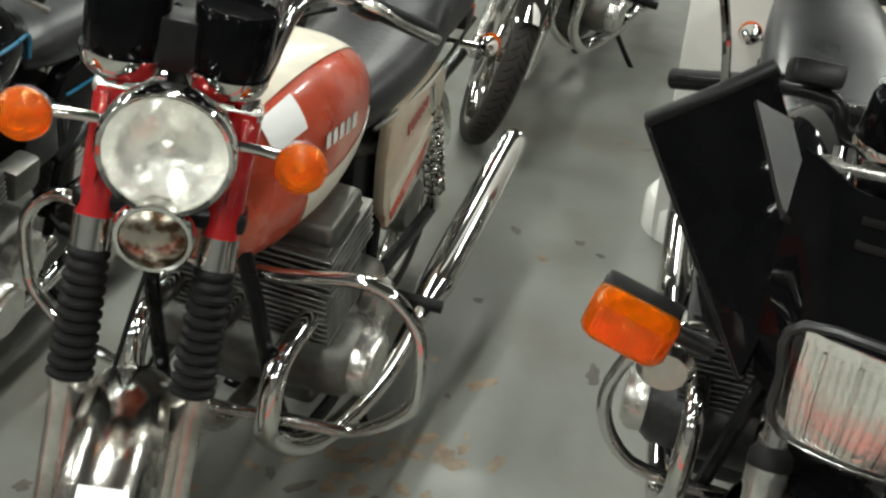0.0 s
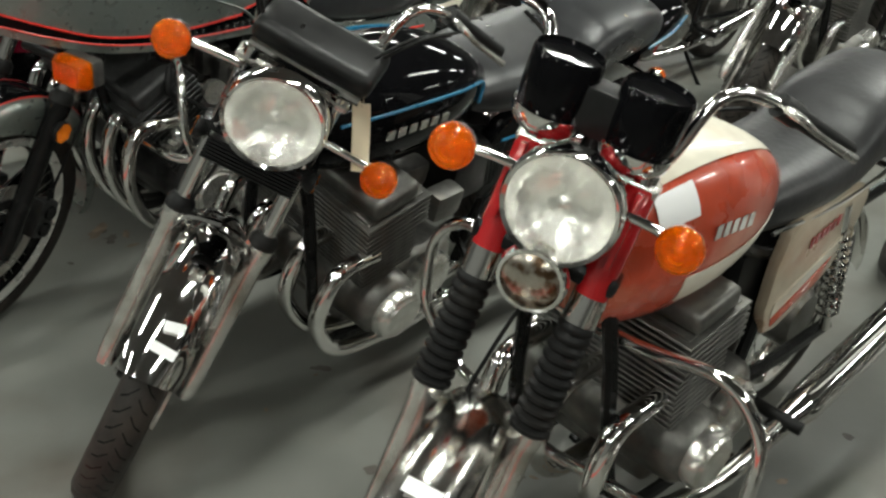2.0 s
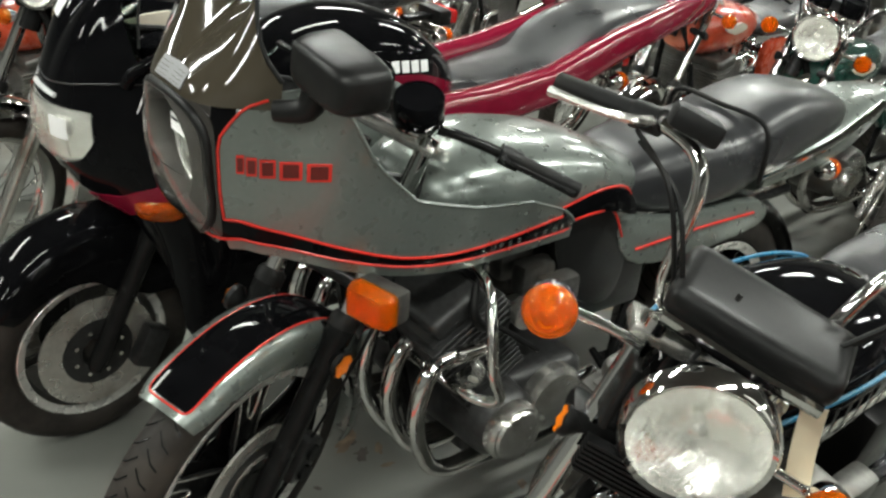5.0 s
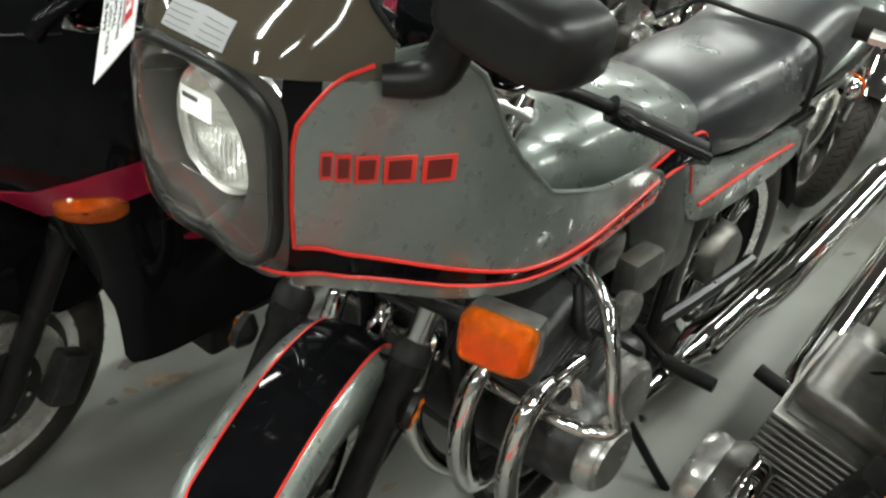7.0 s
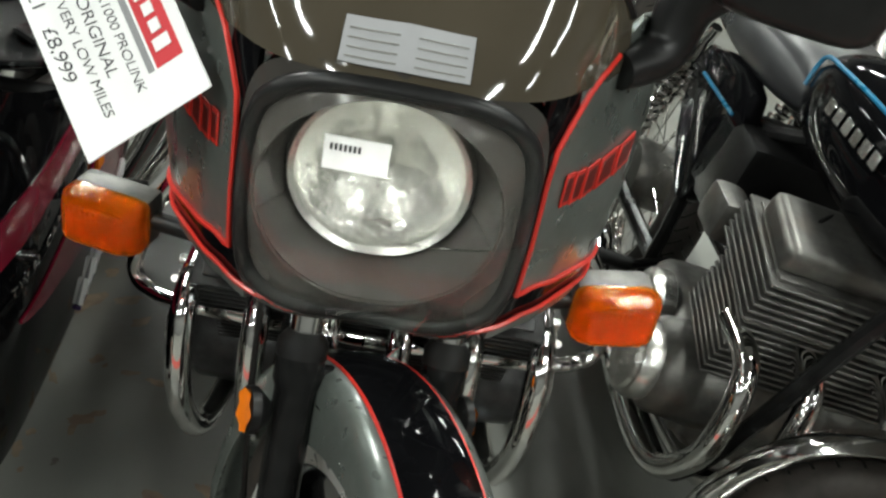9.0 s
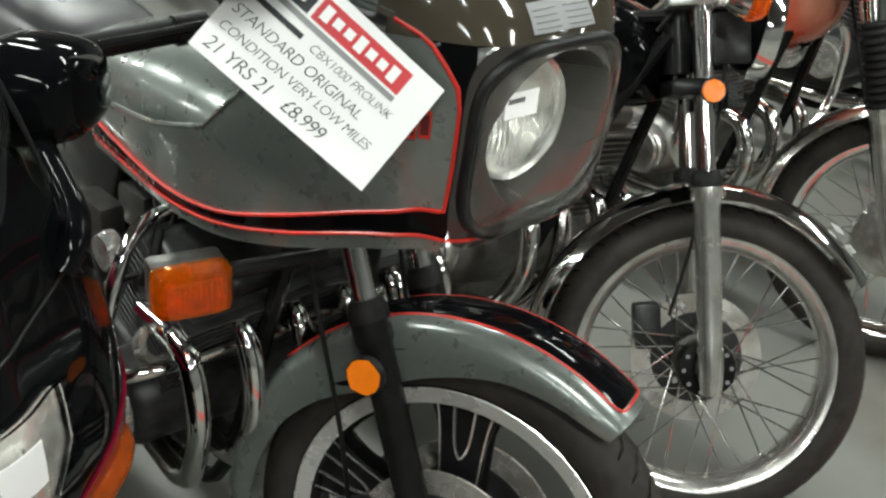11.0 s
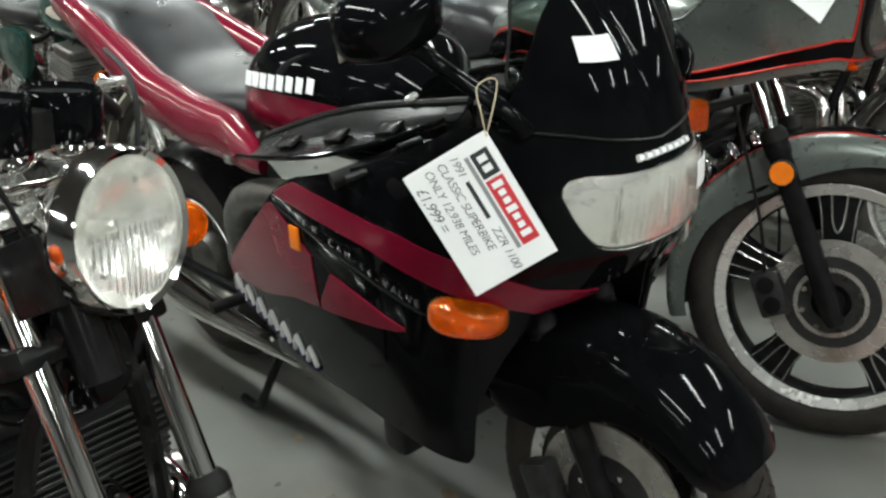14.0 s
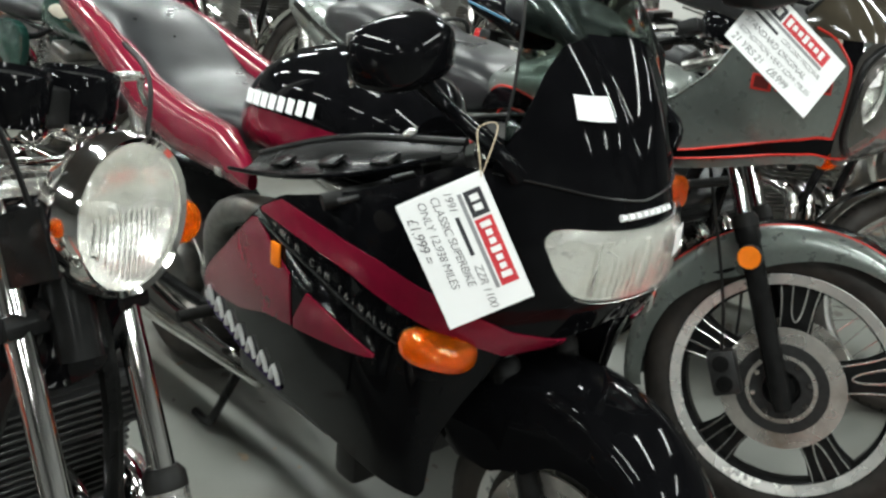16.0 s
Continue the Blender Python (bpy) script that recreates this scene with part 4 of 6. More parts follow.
# ---- black four with chrome mudguard ----
def black_four():
    b = bike("black four-cylinder motorcycle with blue tank lines and chrome front mudguard", 0.655, 0.02, 0, 15)
    fm = steer_frame((0, 0.0, 0.335), 21, 0.055, 38)
    w = wheel(b, "front_wheel", fm, 0.335, 0.09, "wire", ALU)
    disc(w, 0.06)
    part("hub_flange", lathe([(0.03, -0.062), (0.058, -0.06), (0.062, -0.045), (0.06, -0.03), (0.03, -0.03)], 24), FRAMEBLACK, w, "black drilled hub flange")
    for q in range(10):
        part("flange_stud", lathe([(0.001, -0.068), (0.005, -0.068), (0.005, -0.055), (0.001, -0.055)], 8), CHROME, w).matrix_basis = pose(0, 0.048 * math.cos(q * 0.628), 0.048 * math.sin(q * 0.628))
    fork(b, fm, 0.335, 0.095, 0.735, ALU, low=0.372)
    part("brake_caliper", box(0.05, 0.06, 0.1, (0.075, 0.1, 0.07), 0.012), DARKALU, b, m=fm)
    mudguard(b, fm, 0.372, 0.062, 26, 178, CHROME, label="chrome front mudguard")
    for dz, tw, tilt in ((0.02, 0.052, 6), (0.062, 0.04, -10)):
        part("tape_patch", box(tw, 0.001, 0.02, (0, 0, 0), 0), WHITE, b, "white paper tape", m=fm @ pose(0.004, -0.318 + dz * 0.55, 0.205 + dz, -33) @ pose(0, 0, 0, 0, tilt, 0))
    for s in (-1, 1):
        part("fork_stay", tube([(s * 0.09, -0.02, 0.33), (s * 0.07, -0.02, 0.37), (0, -0.02, 0.385)], 0.008, 6, 3), CHROME, b, m=fm)
        side_reflector(b, fm @ pose(s * 0.122, -0.01, 0.555), s, 0.022)
    part("front_grille", merge(box(0.19, 0.02, 0.05, (0, -0.055, 0.545), 0.004), *[box(0.2, 0.03, 0.0035, (0, -0.058, 0.525 + 0.0075 * q), 0) for q in range(7)]), PLASTIC, b, "black ribbed plate under the headlight", m=fm)
    lm = fm @ pose(0.0, -0.14, 0.678, 14)
    round_lamp(b, lm, 0.1, BLACKPAINT)
    for s in (-1, 1):
        indicator(b, fm @ pose(s * 0.24, -0.056, 0.676 - s * 0.034, 14), 0.14, s, 0.038)
        part("lamp_bracket", box(0.012, 0.08, 0.1, (s * 0.1, -0.05, 0.655), 0.004), FRAMEBLACK, b, m=fm)
    cm = fm @ pose(0.022, -0.012, 0.802, 26, 0, -10)
    part("instrument_hood", merge(box(0.26, 0.125, 0.055, (0, 0, 0.025), 0.024, 3)), PLASTIC, b, "black instrument hood", m=cm)
    for s in (-1, 1):
        part("instrument", lathe([(0.001, -0.045), (0.035, -0.042), (0.05, -0.02), (0.053, 0.0), (0.001, 0.0)], 28, "z"), CHROME, b, "chrome instrument cup", m=cm @ pose(s * 0.068, 0, -0.004))
    part("hood_trim", tube([(-0.12, -0.064, 0.002), (0, -0.066, 0.0), (0.12, -0.064, 0.002)], 0.0105, 8), CHROME, b, m=cm)
    handlebar(b, fm, 0.735, 0.215, 0.36, 0.17)
    for s in (-1, 1):
        cable(b, [(s * 0.24, 0.04, 0.95), (s * 0.17, -0.03, 0.92), (s * 0.1, -0.03, 0.82), (s * 0.04, 0.06, 0.72)], fm)
        cable(b, [(s * 0.25, 0.05, 0.96), (s * 0.18, -0.03, 0.92), (s * 0.09, 0.0, 0.78), (s * 0.05, 0.08, 0.68)], fm)
    cable(b, [(-0.03, -0.04, 0.85), (-0.05, -0.05, 0.6), (-0.09, 0.02, 0.3), (-0.1, 0.08, 0.12)], fm)
    secs = [(0.28, 0.06, 0.81, 0.93), (0.34, 0.125, 0.78, 0.975), (0.5, 0.155, 0.755, 1.0), (0.7, 0.15, 0.76, 0.985), (0.85, 0.11, 0.79, 0.94), (0.92, 0.05, 0.82, 0.9)]
    tank = part("fuel_tank", loft(secs), BLACKPAINT, b, "gloss black petrol tank with blue pinstripe")
    for s in (-1, 1):
        part("blue_line", tube([(s * 0.128, 0.34, 0.935), (s * 0.154, 0.5, 0.95), (s * 0.15, 0.7, 0.94), (s * 0.122, 0.82, 0.915), (s * 0.128, 0.82, 0.86)], 0.004, 6), BLUELINE, tank)
        bars_on(tank, "badge_bars", lambda i: pose(s * 0.161, 0.47 + 0.036 * i, 0.895 - 0.001 * i), 6, ALU, 0.024, 0.024, 0)
        pan = part("side_panel", slab(rounded([(0.93, 0.78), (1.2, 0.76), (1.2, 0.62), (1.0, 0.5), (0.92, 0.6)], 3), s * 0.11, s * 0.15, 0.014), BLACKPAINT, b, "gloss black side panel")
        part("blue_line", tube([(s * 0.152, 0.95, 0.72), (s * 0.152, 1.16, 0.71)], 0.004, 6), BLUELINE, pan)
    part("filler_cap", lathe([(0.001, 0.02), (0.03, 0.018), (0.034, 0.0), (0.001, 0.0)], 20, "z"), CHROME, tank, m=pose(0, 0.5, 0.998))
    part("seat", loft([(0.84, 0.1, 0.8, 0.86), (0.92, 0.14, 0.78, 0.9), (1.1, 0.155, 0.77, 0.905), (1.28, 0.155, 0.78, 0.915), (1.36, 0.155, 0.79, 0.955), (1.55, 0.145, 0.8, 0.965), (1.68, 0.12, 0.81, 0.93), (1.72, 0.06, 0.83, 0.89)], 3.2), VINYL, b, "grey-black vinyl dual seat with a split")
    part("seat_split", tube([(0.1, 1.45, 0.955), (0.115, 1.46, 0.945), (0.13, 1.455, 0.93)], 0.004, 6), STRING, b, "torn yellow foam in the seat")
    tail = [(1.6, 0.13, 0.74, 0.85), (1.75, 0.12, 0.78, 0.9), (1.88, 0.09, 0.81, 0.9), (1.94, 0.05, 0.83, 0.88)]
    t = part("tail_fairing", loft(tail), BLACKPAINT, b, "gloss black tail hump with blue line")
    for s in (-1, 1):
        part("blue_line", tube([(s * 0.128, 1.64, 0.82), (s * 0.12, 1.78, 0.84), (s * 0.09, 1.9, 0.855)], 0.004, 6), BLUELINE, t)
    engine(b, 0.53, 0.4, 0.5, 4, 12, CASTALU, ALU, 0.24)
    for q, x in enumerate((-0.19, -0.075, 0.075, 0.19)):
        exhaust(b, x, 0.47, 0.56, 0.12, 0.27, math.copysign(0.22, x) if abs(x) > 0.1 else math.copysign(0.15, x), 0.95, 1.7, 0.42, 0.021, 0.045, CHROME, abs(x) > 0.1)
    chassis(b, (0.27, 1.05), 1.46, 0.32)
    rear_end(b, 1.46, 0.32, 0.11, "wire", 0.88)
    pegs(b, 0.92, 0.36, 0.19)
    stand(b, 0.9, 17)
    for x in (-0.18, -0.06, 0.06, 0.18):
        part("carburettor", box(0.06, 0.1, 0.08, (x, 0.72, 0.63), 0.018), CASTALU, b)
    part("air_box", box(0.3, 0.2, 0.18, (0, 0.9, 0.64), 0.02), PLASTIC, b)
    tm = b.matrix_basis @ fm
    top = tm @ V((0.14, -0.045, 0.78))
    tag = tagged(part("paper_tag", shell([[(u, 0.012 * math.sin(3 * v), -0.15 * v) for u in (-0.018, -0.006, 0.006, 0.018)] for v in (0, 0.2, 0.4, 0.6, 0.8, 1.0)], 0.0008), TAGCREAM, None), "long cream paper tag hanging from the indicator stalk", "tag")
    tag.matrix_basis = Matrix.Translation(top + V((0, -0.012, -0.012))) @ pose(0, 0, 0, 0, 0, 40)
    part("string", tube([(0, 0.0, -0.008), (0.004, 0.006, 0.01), (0, 0.012, 0.022), (-0.004, 0.006, 0.01), (0, 0, -0.008)], 0.001, 5, 4), STRING, tag)
    return b


# ---- silver six-cylinder sports tourer ----
SIX_PLAN = [(0, -0.06), (0.05, -0.057), (0.095, -0.046), (0.122, -0.027), (0.145, 0.0), (0.178, 0.05), (0.238, 0.17), (0.266, 0.3), (0.262, 0.45), (0.238, 0.62), (0.215, 0.78)]
SIX_SHIFT = [(0.8, 0.12), (0.92, 0.07), (1.0, 0.02), (1.1, 0.0), (1.2, 0.012), (1.29, 0.095), (1.46, 0.3)]
SIX_WIDTH = [(0.8, 0.86), (0.9, 0.94), (1.05, 1.0), (1.2, 0.98), (1.32, 0.86), (1.46, 0.6)]


def plan_point(plan, t):
    i = min(int(t), len(plan) - 2)
    f = t - i
    p = [V((*plan[max(0, min(len(plan) - 1, j))], 0)) for j in (i - 1, i, i + 1, i + 2)]
    if i == 0:
        p[0] = V((-plan[1][0], plan[1][1], 0))
    a, b, c, d = p
    return 0.5 * ((2 * b) + (c - a) * f + (2 * a - 5 * b + 4 * c - d) * f * f + (3 * b - a - 3 * c + d) * f ** 3)


def hull(plan, shift, width, front=6.0):
    """A fairing surface: t runs from the nose to the tail (negative on its right), z is the height."""
    def at(t, z, off=0.0):
        s = 1 if t >= 0 else -1
        u = abs(t)
        p, q = plan_point(plan, u), plan_point(plan, min(u + 0.05, len(plan) - 1.001))
        d = q - p
        nrm = V((d.y * -1, d.x, 0)) * -1
        if nrm.length > 1e-9:
            nrm.normalize()
        x = p.x * smooth(z, width) + nrm.x * off
        y = p.y + smooth(z, shift) * max(0.0, 1 - u / front) + nrm.y * off
        return V((s * x, y, z))
    return at


def patch(fn, t0, t1, zlo, zhi, nt=20, nz=8, thick=0.004, off=0.0):
    rows = []
    for i in range(nt + 1):
        t = t0 + (t1 - t0) * i / nt
        lo, hi = zlo(abs(t)), zhi(abs(t))
        rows.append([fn(t, lo + (hi - lo) * j / nz, off) for j in range(nz + 1)])
    return shell(rows, thick if t1 > 0 else -thick)


def silver_six():
    b = bike("silver-grey six-cylinder sports motorcycle with half fairing and red pinstripes", -0.03, 0.0, -4, 3.5)
    fm = steer_frame((0, 0.03, 0.352), 26.5, 0.05, 24)
    w = wheel(b, "front_wheel", fm, 0.352, 0.1, "comstar")
    for s in (-1, 1):
        disc(w, s * 0.062, 0.148, STEEL, 0.098)
        part("disc_ring", turned_ring([(0.074, s * 0.069), (0.084, s * 0.069), (0.084, s * 0.071), (0.074, s * 0.071)], 40), STEEL, w)
        part("brake_caliper", box(0.045, 0.07, 0.11, (s * 0.085, 0.12, 0.06), 0.012), DARKALU, b, "black twin-piston brake caliper", m=fm)
        for dz in (0.035, 0.085):
            part("caliper_piston", tube([(s * 0.1, 0.12, dz), (s * 0.116, 0.12, dz)], 0.02, 14), FRAMEBLACK, b, m=fm)
        side_reflector(b, fm @ pose(0.128 if s > 0 else -0.146, -0.005, 0.332), s, 0.027)
        cable(b, [(s * 0.1, 0.04, 0.75), (s * 0.14, 0.05, 0.5), (s * 0.12, 0.08, 0.25), (s * 0.09, 0.12, 0.1)], fm)
    fork(b, fm, 0.335, 0.098, 0.8, FRAMEBLACK, low=0.4)
    part("fork_brace", box(0.19, 0.03, 0.03, (0, 0.0, 0.375), 0.01), FRAMEBLACK, b, m=fm)
    # mudguard: silver with a black crown and red edge
    g = deep_guard(b, fm, 0.395, 0.074, SILVER, [(30, 0.03), (55, 0.055), (78, 0.085), (98, 0.1), (112, 0.085), (135, 0.06), (172, 0.045)], "silver mudguard with black top and red line")
    crown = lambda x, a, off: (x, -(0.395 + off - 0.02 * abs(x / 0.074) ** 3) * math.cos(radians(a)), (0.395 + off - 0.02 * abs(x / 0.074) ** 3) * math.sin(radians(a)))
    part("black_crown", shell([[crown(u * 0.048, 33 + 87 * q / 20, 0.0025) for u in (-1, -0.6, -0.2, 0.2, 0.6, 1)] for q in range(21)], 0.002), BLACKPAINT, g, m=fm)
    edge = [(0.05, a) for a in range(36, 118, 6)] + [(0.044, 119), (0.03, 121), (0.0, 121.5)]
    front = [(0.0, 32.4), (0.03, 32.4), (0.045, 33)]
    part("red_line", tube([crown(x, a, 0.003) for x, a in front + edge] + [crown(-x, a, 0.003) for x, a in edge[-2::-1] + front[:0:-1]], 0.0024, 6, 2, True), REDLINE, g, "red pinstripe", m=fm)
    for s in (-1, 1):
        for y0, y1, z in ((-0.075, -0.02, 0.335), (0.045, 0.1, 0.305)):
            part("vent_slot", slab(rounded([(y0, z), (y1, z + 0.012), (y1 + 0.004, z - 0.004), ((y0 + y1) / 2, z - 0.01)], 2), s * 0.069, s * 0.0765, 0.0006), FRAMEBLACK, g, "black vent slot", m=fm)
    # fairing
    at = hull(SIX_PLAN, SIX_SHIFT, SIX_WIDTH)
    zbot = lambda t: smooth(t, [(0, 0.925), (3, 0.932), (4, 0.937), (5, 0.928), (6, 0.895), (7, 0.858), (8, 0.83), (9, 0.812), (10, 0.8)])
    zline = lambda t: smooth(t, [(3, 1.0), (4, 1.0), (5, 0.985), (6, 0.945), (7, 0.902), (8, 0.878), (9, 0.87), (9.6, 0.872)])
    ztop = lambda t: pl(t, [(3, 1.14), (3.4, 1.15), (4.3, 1.2), (5, 1.225), (5.6, 1.24), (6, 1.2), (6.4, 1.1), (7, 1.022), (8, 0.972), (9, 0.935), (9.6, 0.885), (10, 0.84)])
    def across(u):
        return math.copysign(pl(abs(u), [(0, 0), (0.05, 1), (0.095, 2), (0.122, 3), (0.145, 4)]), u)
    rows = []
    for q in range(65):
        a = 2 * math.pi * q / 64
        c, s_ = math.cos(a), math.sin(a)
        row = []
        ex, ez = 0.128 * math.copysign(abs(c) ** 0.4, c), 0.14 * math.copysign(abs(s_) ** 0.4, s_)
        for j in range(7):
            k_ = j / 6
            u = (-0.004 + 0.1 * c) * (1 - k_) + ex * k_
            z = (1.092 + 0.1 * s_) * (1 - k_) + (1.072 + ez) * k_
            row.append(at(across(u), max(z, zbot(abs(across(u)))), 0.02 * max(0, 0.35 - k_)))
        rows.append(row)
    f = part("fairing", shell(rows, 0.003), SMOKECLEAR, b, "dark half fairing with silver side panels")
    for s in (-1, 1):
        part("lower_edge", patch(at, s * 3.0, s * 10, zbot, lambda t: zbot(t) + 0.026, 28, 2, 0.006), SILVER, f)
        part("black_band", patch(at, s * 3.0, s * 10, lambda t: zbot(t) + 0.022, lambda t: max(zbot(t) + 0.028, min(zline(t) + 0.01, ztop(t))), 28, 4, 0.006, 0.001), BLACKPAINT, f)
        part("black_edge", patch(at, s * 2.9, s * 4.1, zline, lambda t: 1.225, 8, 8, 0.006, 0.001), BLACKPAINT, f)
        part("side_panel", patch(at, s * 3.4, s * 9.6, zline, ztop, 40, 10, 0.006, 0.002), SILVER, f, "silver-grey metallic fairing panel with light scratches")
        ts = [3.4 + (9.6 - 3.4) * q / 30 for q in range(31)]
        low = [at(s * t, zline(t), 0.004) for t in ts]
        top = [at(s * t, ztop(t), 0.004) for t in (3.5, 3.9, 4.1, 4.3, 4.6, 5.0)]
        part("red_line", tube([*[at(s * 5.0, 1.222, 0.004)], *top[::-1][1:], at(s * 3.38, 1.13, 0.004), at(s * 3.38, 1.06, 0.004), at(s * 3.38, 1.02, 0.004), *low], 0.0027, 6, 1), REDLINE, f, "red pinstripe")
        part("red_line", tube([at(s * t, zbot(t) + 0.024, 0.004) for t in [0.2 + 9.8 * q / 36 for q in range(37)]], 0.0026, 6, 1), REDLINE, f, "red pinstripe")
        part("edge_trim", tube([at(s * t, ztop(t) + 0.002, 0.0) for t in [5.0 + 5.0 * q / 30 for q in range(31)]], 0.004, 6, 1), SILVER, f)
        for i in range(5):
            t = 4.15 + i * 0.34
            p, q2 = at(s * t, 1.108 - 0.003 * i, 0.004), at(s * (t + 0.29), 1.108 - 0.003 * i, 0.004)
            d = (q2 - p).normalized()
            fr = Matrix((( s * d.y, d.x, 0, p.x), (-s * d.x, d.y, 0, p.y), (0, 0, 1, p.z), (0, 0, 0, 1)))
            L = (q2 - p).length
            a_ = box(0.002, L, 0.034, (0, L / 2, 0), 0.0006, 1)
            a_.transform(fr)
            part("badge_block", a_, REDLINE, f)
            c_ = box(0.003, L * 0.72, 0.025, (0, L / 2, 0), 0.0006, 1)
            c_.transform(fr)
            part("badge_core", c_, DARKRED, f)
        letters_along(f, "SUPER SPORT", at, 8.2, 9.75, lambda t: zbot(t) + 0.031, 0.021, ALU, s)
        # mirror
        mm = pose(s * 0.315, 0.1, 1.305, 0, s * 8, s * 2)
        mr = part("mirror", loft([(-0.05, 0.05, -0.028, 0.026), (-0.042, 0.074, -0.038, 0.036), (-0.015, 0.088, -0.043, 0.042), (0.03, 0.09, -0.043, 0.043), (0.038, 0.086, -0.04, 0.04)], 4.0), PLASTIC, b, "black fairing mirror", m=mm)
        part("mirror_glass", box(0.15, 0.004, 0.066, (0, 0.039, 0), 0.001), REFLECTOR, mr, m=mm)
        part("mirror_stem", tube([at(s * 5.1, 1.205, 0.002), at(s * 5.5, 1.215, 0.02), V((s * 0.235, 0.11, 1.26)), V((s * 0.265, 0.1, 1.295))], [0.018, 0.023, 0.026, 0.028], 12, 4), PLASTIC, mr)
    # screen
    part("screen", patch(lambda t, z, o: at(t, z, o), -5.2, 5.2, lambda t: 1.205 + 0.0 * t, lambda t: pl(t, [(0, 1.43), (3, 1.42), (4.2, 1.37), (5.2, 1.25)]), 34, 12, 0.004, 0.004), SMOKE, b, "dark smoked windscreen")
    part("screen_trim", tube([at(t, pl(abs(t), [(0, 1.43), (3, 1.42), (4.2, 1.37), (5.2, 1.25)]), 0.004) for t in [-5.2 + 10.4 * q / 40 for q in range(41)]], 0.004, 6, 1), RUBBER, b)
    part("warning_label", patch(at, -1.1, 1.0, lambda t: 1.215, lambda t: 1.245, 6, 2, 0.001, 0.0065), GREYCARD, b, "grey printed label on the screen")
    bm = bmesh.new()
    for r_ in range(4):
        for t in (-1.05, 0.05):
            bm = merge(bm, tube([at(t + 0.05, 1.22 + 0.006 * r_, 0.0078), at(t + 0.4, 1.22 + 0.006 * r_, 0.0078), at(t + 0.85, 1.22 + 0.006 * r_, 0.0078)], 0.0006, 4, 1))
    part("label_print", bm, ALU, b)
    # lamp
    ring = []
    for q in range(32):
        a = 2 * math.pi * q / 32
        c, s_ = math.cos(a), math.sin(a)
        u, z = 0.118 * math.copysign(abs(c) ** 0.55, c), 1.078 + 0.122 * math.copysign(abs(s_) ** 0.55, s_)
        tt = math.copysign(pl(abs(u), [(0, 0), (0.05, 1), (0.095, 2), (0.122, 3)]), u)
        ring.append(at(tt, z, 0.004))
    part("lamp_surround", tube(ring, 0.0085, 10, 2, True), PLASTIC, b, "black rubber headlight surround")
    cone = []
    for q in range(49):
        a = 2 * math.pi * q / 48
        c, s_ = math.cos(a), math.sin(a)
        rim = at(across(-0.004 + 0.1005 * c), 1.092 + 0.1005 * s_, 0.006)
        cone.append([rim.lerp(V((-0.008 + 0.084 * c, 0.012, 1.092 + 0.084 * s_)), k_ / 4) for k_ in range(5)])
    cover = []
    for q in range(49):
        a = 2 * math.pi * q / 48
        c, s_ = math.cos(a), math.sin(a)
        u, z = 0.116 * math.copysign(abs(c) ** 0.5, c), 0.126 * math.copysign(abs(s_) ** 0.5, s_)
        cover.append([at(across(u * k_ / 6), 1.074 + z * k_ / 6, 0.012) for k_ in range(7)])
    part("lamp_cover", shell(cover, 0.002), COVERGLASS, b, "clear glossy cover over the headlight").visible_shadow = False
    part("lamp_bowl", shell(cone, 0.002), SMOKECLEAR, b, "grey smoked bowl round the headlight")
    lamp_at = pose(-0.008, 0.012, 1.092)
    lamp = round_lamp(b, lamp_at, 0.081, PLASTIC, ALU, 0.12)
    part("sticker", box(0.056, 0.001, 0.032, (-0.022, -0.033, 0.028), 0), WHITE, lamp, "white barcode sticker", m=lamp_at)
    part("barcode", merge(*[box(0.0022, 0.001, 0.006, (-0.044 + 0.004 * q, -0.034, 0.034), 0) for q in range(7)]), INK, lamp, m=lamp_at)
    for s in (-1, 1):
        square_indicator(b, pose(0.285 if s > 0 else -0.322, 0.208 if s > 0 else 0.245, 0.848 if s > 0 else 0.832, 0, 0, s * 14), 0.1, 0.066, 0.16, s, body=CASTALU)
    handlebar(b, fm, 0.8, 0.02, 0.36, 0.16, bar=FRAMEBLACK, lever=FRAMEBLACK)
    clocks(b, fm @ pose(0, -0.02, 0.86, 40), 0.05, 0.12, 0.06)
    secs = [(0.41, 0.08, 0.84, 0.95), (0.47, 0.15, 0.8, 1.0), (0.65, 0.178, 0.77, 1.02), (0.88, 0.16, 0.77, 0.975), (1.05, 0.11, 0.78, 0.9), (1.13, 0.06, 0.79, 0.86)]
    tank = part("fuel_tank", loft(secs, 2.5, 32), SILVER, b, "silver-grey metallic petrol tank with black and red flash")
    for s in (-1, 1):
        part("black_flash", slab(rounded([(0.72, 0.86), (0.86, 0.885), (0.96, 0.87), (1.0, 0.8), (0.9, 0.83), (0.74, 0.83)], 3), s * 0.15, s * 0.176, 0.003), BLACKPAINT, tank)
        part("red_line", tube([(s * 0.178, 0.72, 0.862), (s * 0.174, 0.86, 0.888), (s * 0.168, 0.96, 0.874), (s * 0.165, 1.0, 0.8)], 0.003, 6), REDLINE, tank)
        part("red_line", tube([(s * 0.178, 0.74, 0.828), (s * 0.176, 0.86, 0.836), (s * 0.168, 0.93, 0.82), (s * 0.16, 0.98, 0.74)], 0.003, 6), REDLINE, tank)
        part("lower_cover", slab(rounded([(0.8, 0.82), (0.95, 0.81), (1.02, 0.68), (0.98, 0.56), (0.86, 0.6), (0.78, 0.74)], 3), s * 0.12, s * 0.15, 0.012), PLASTIC, b, "black ribbed duct below the tank")
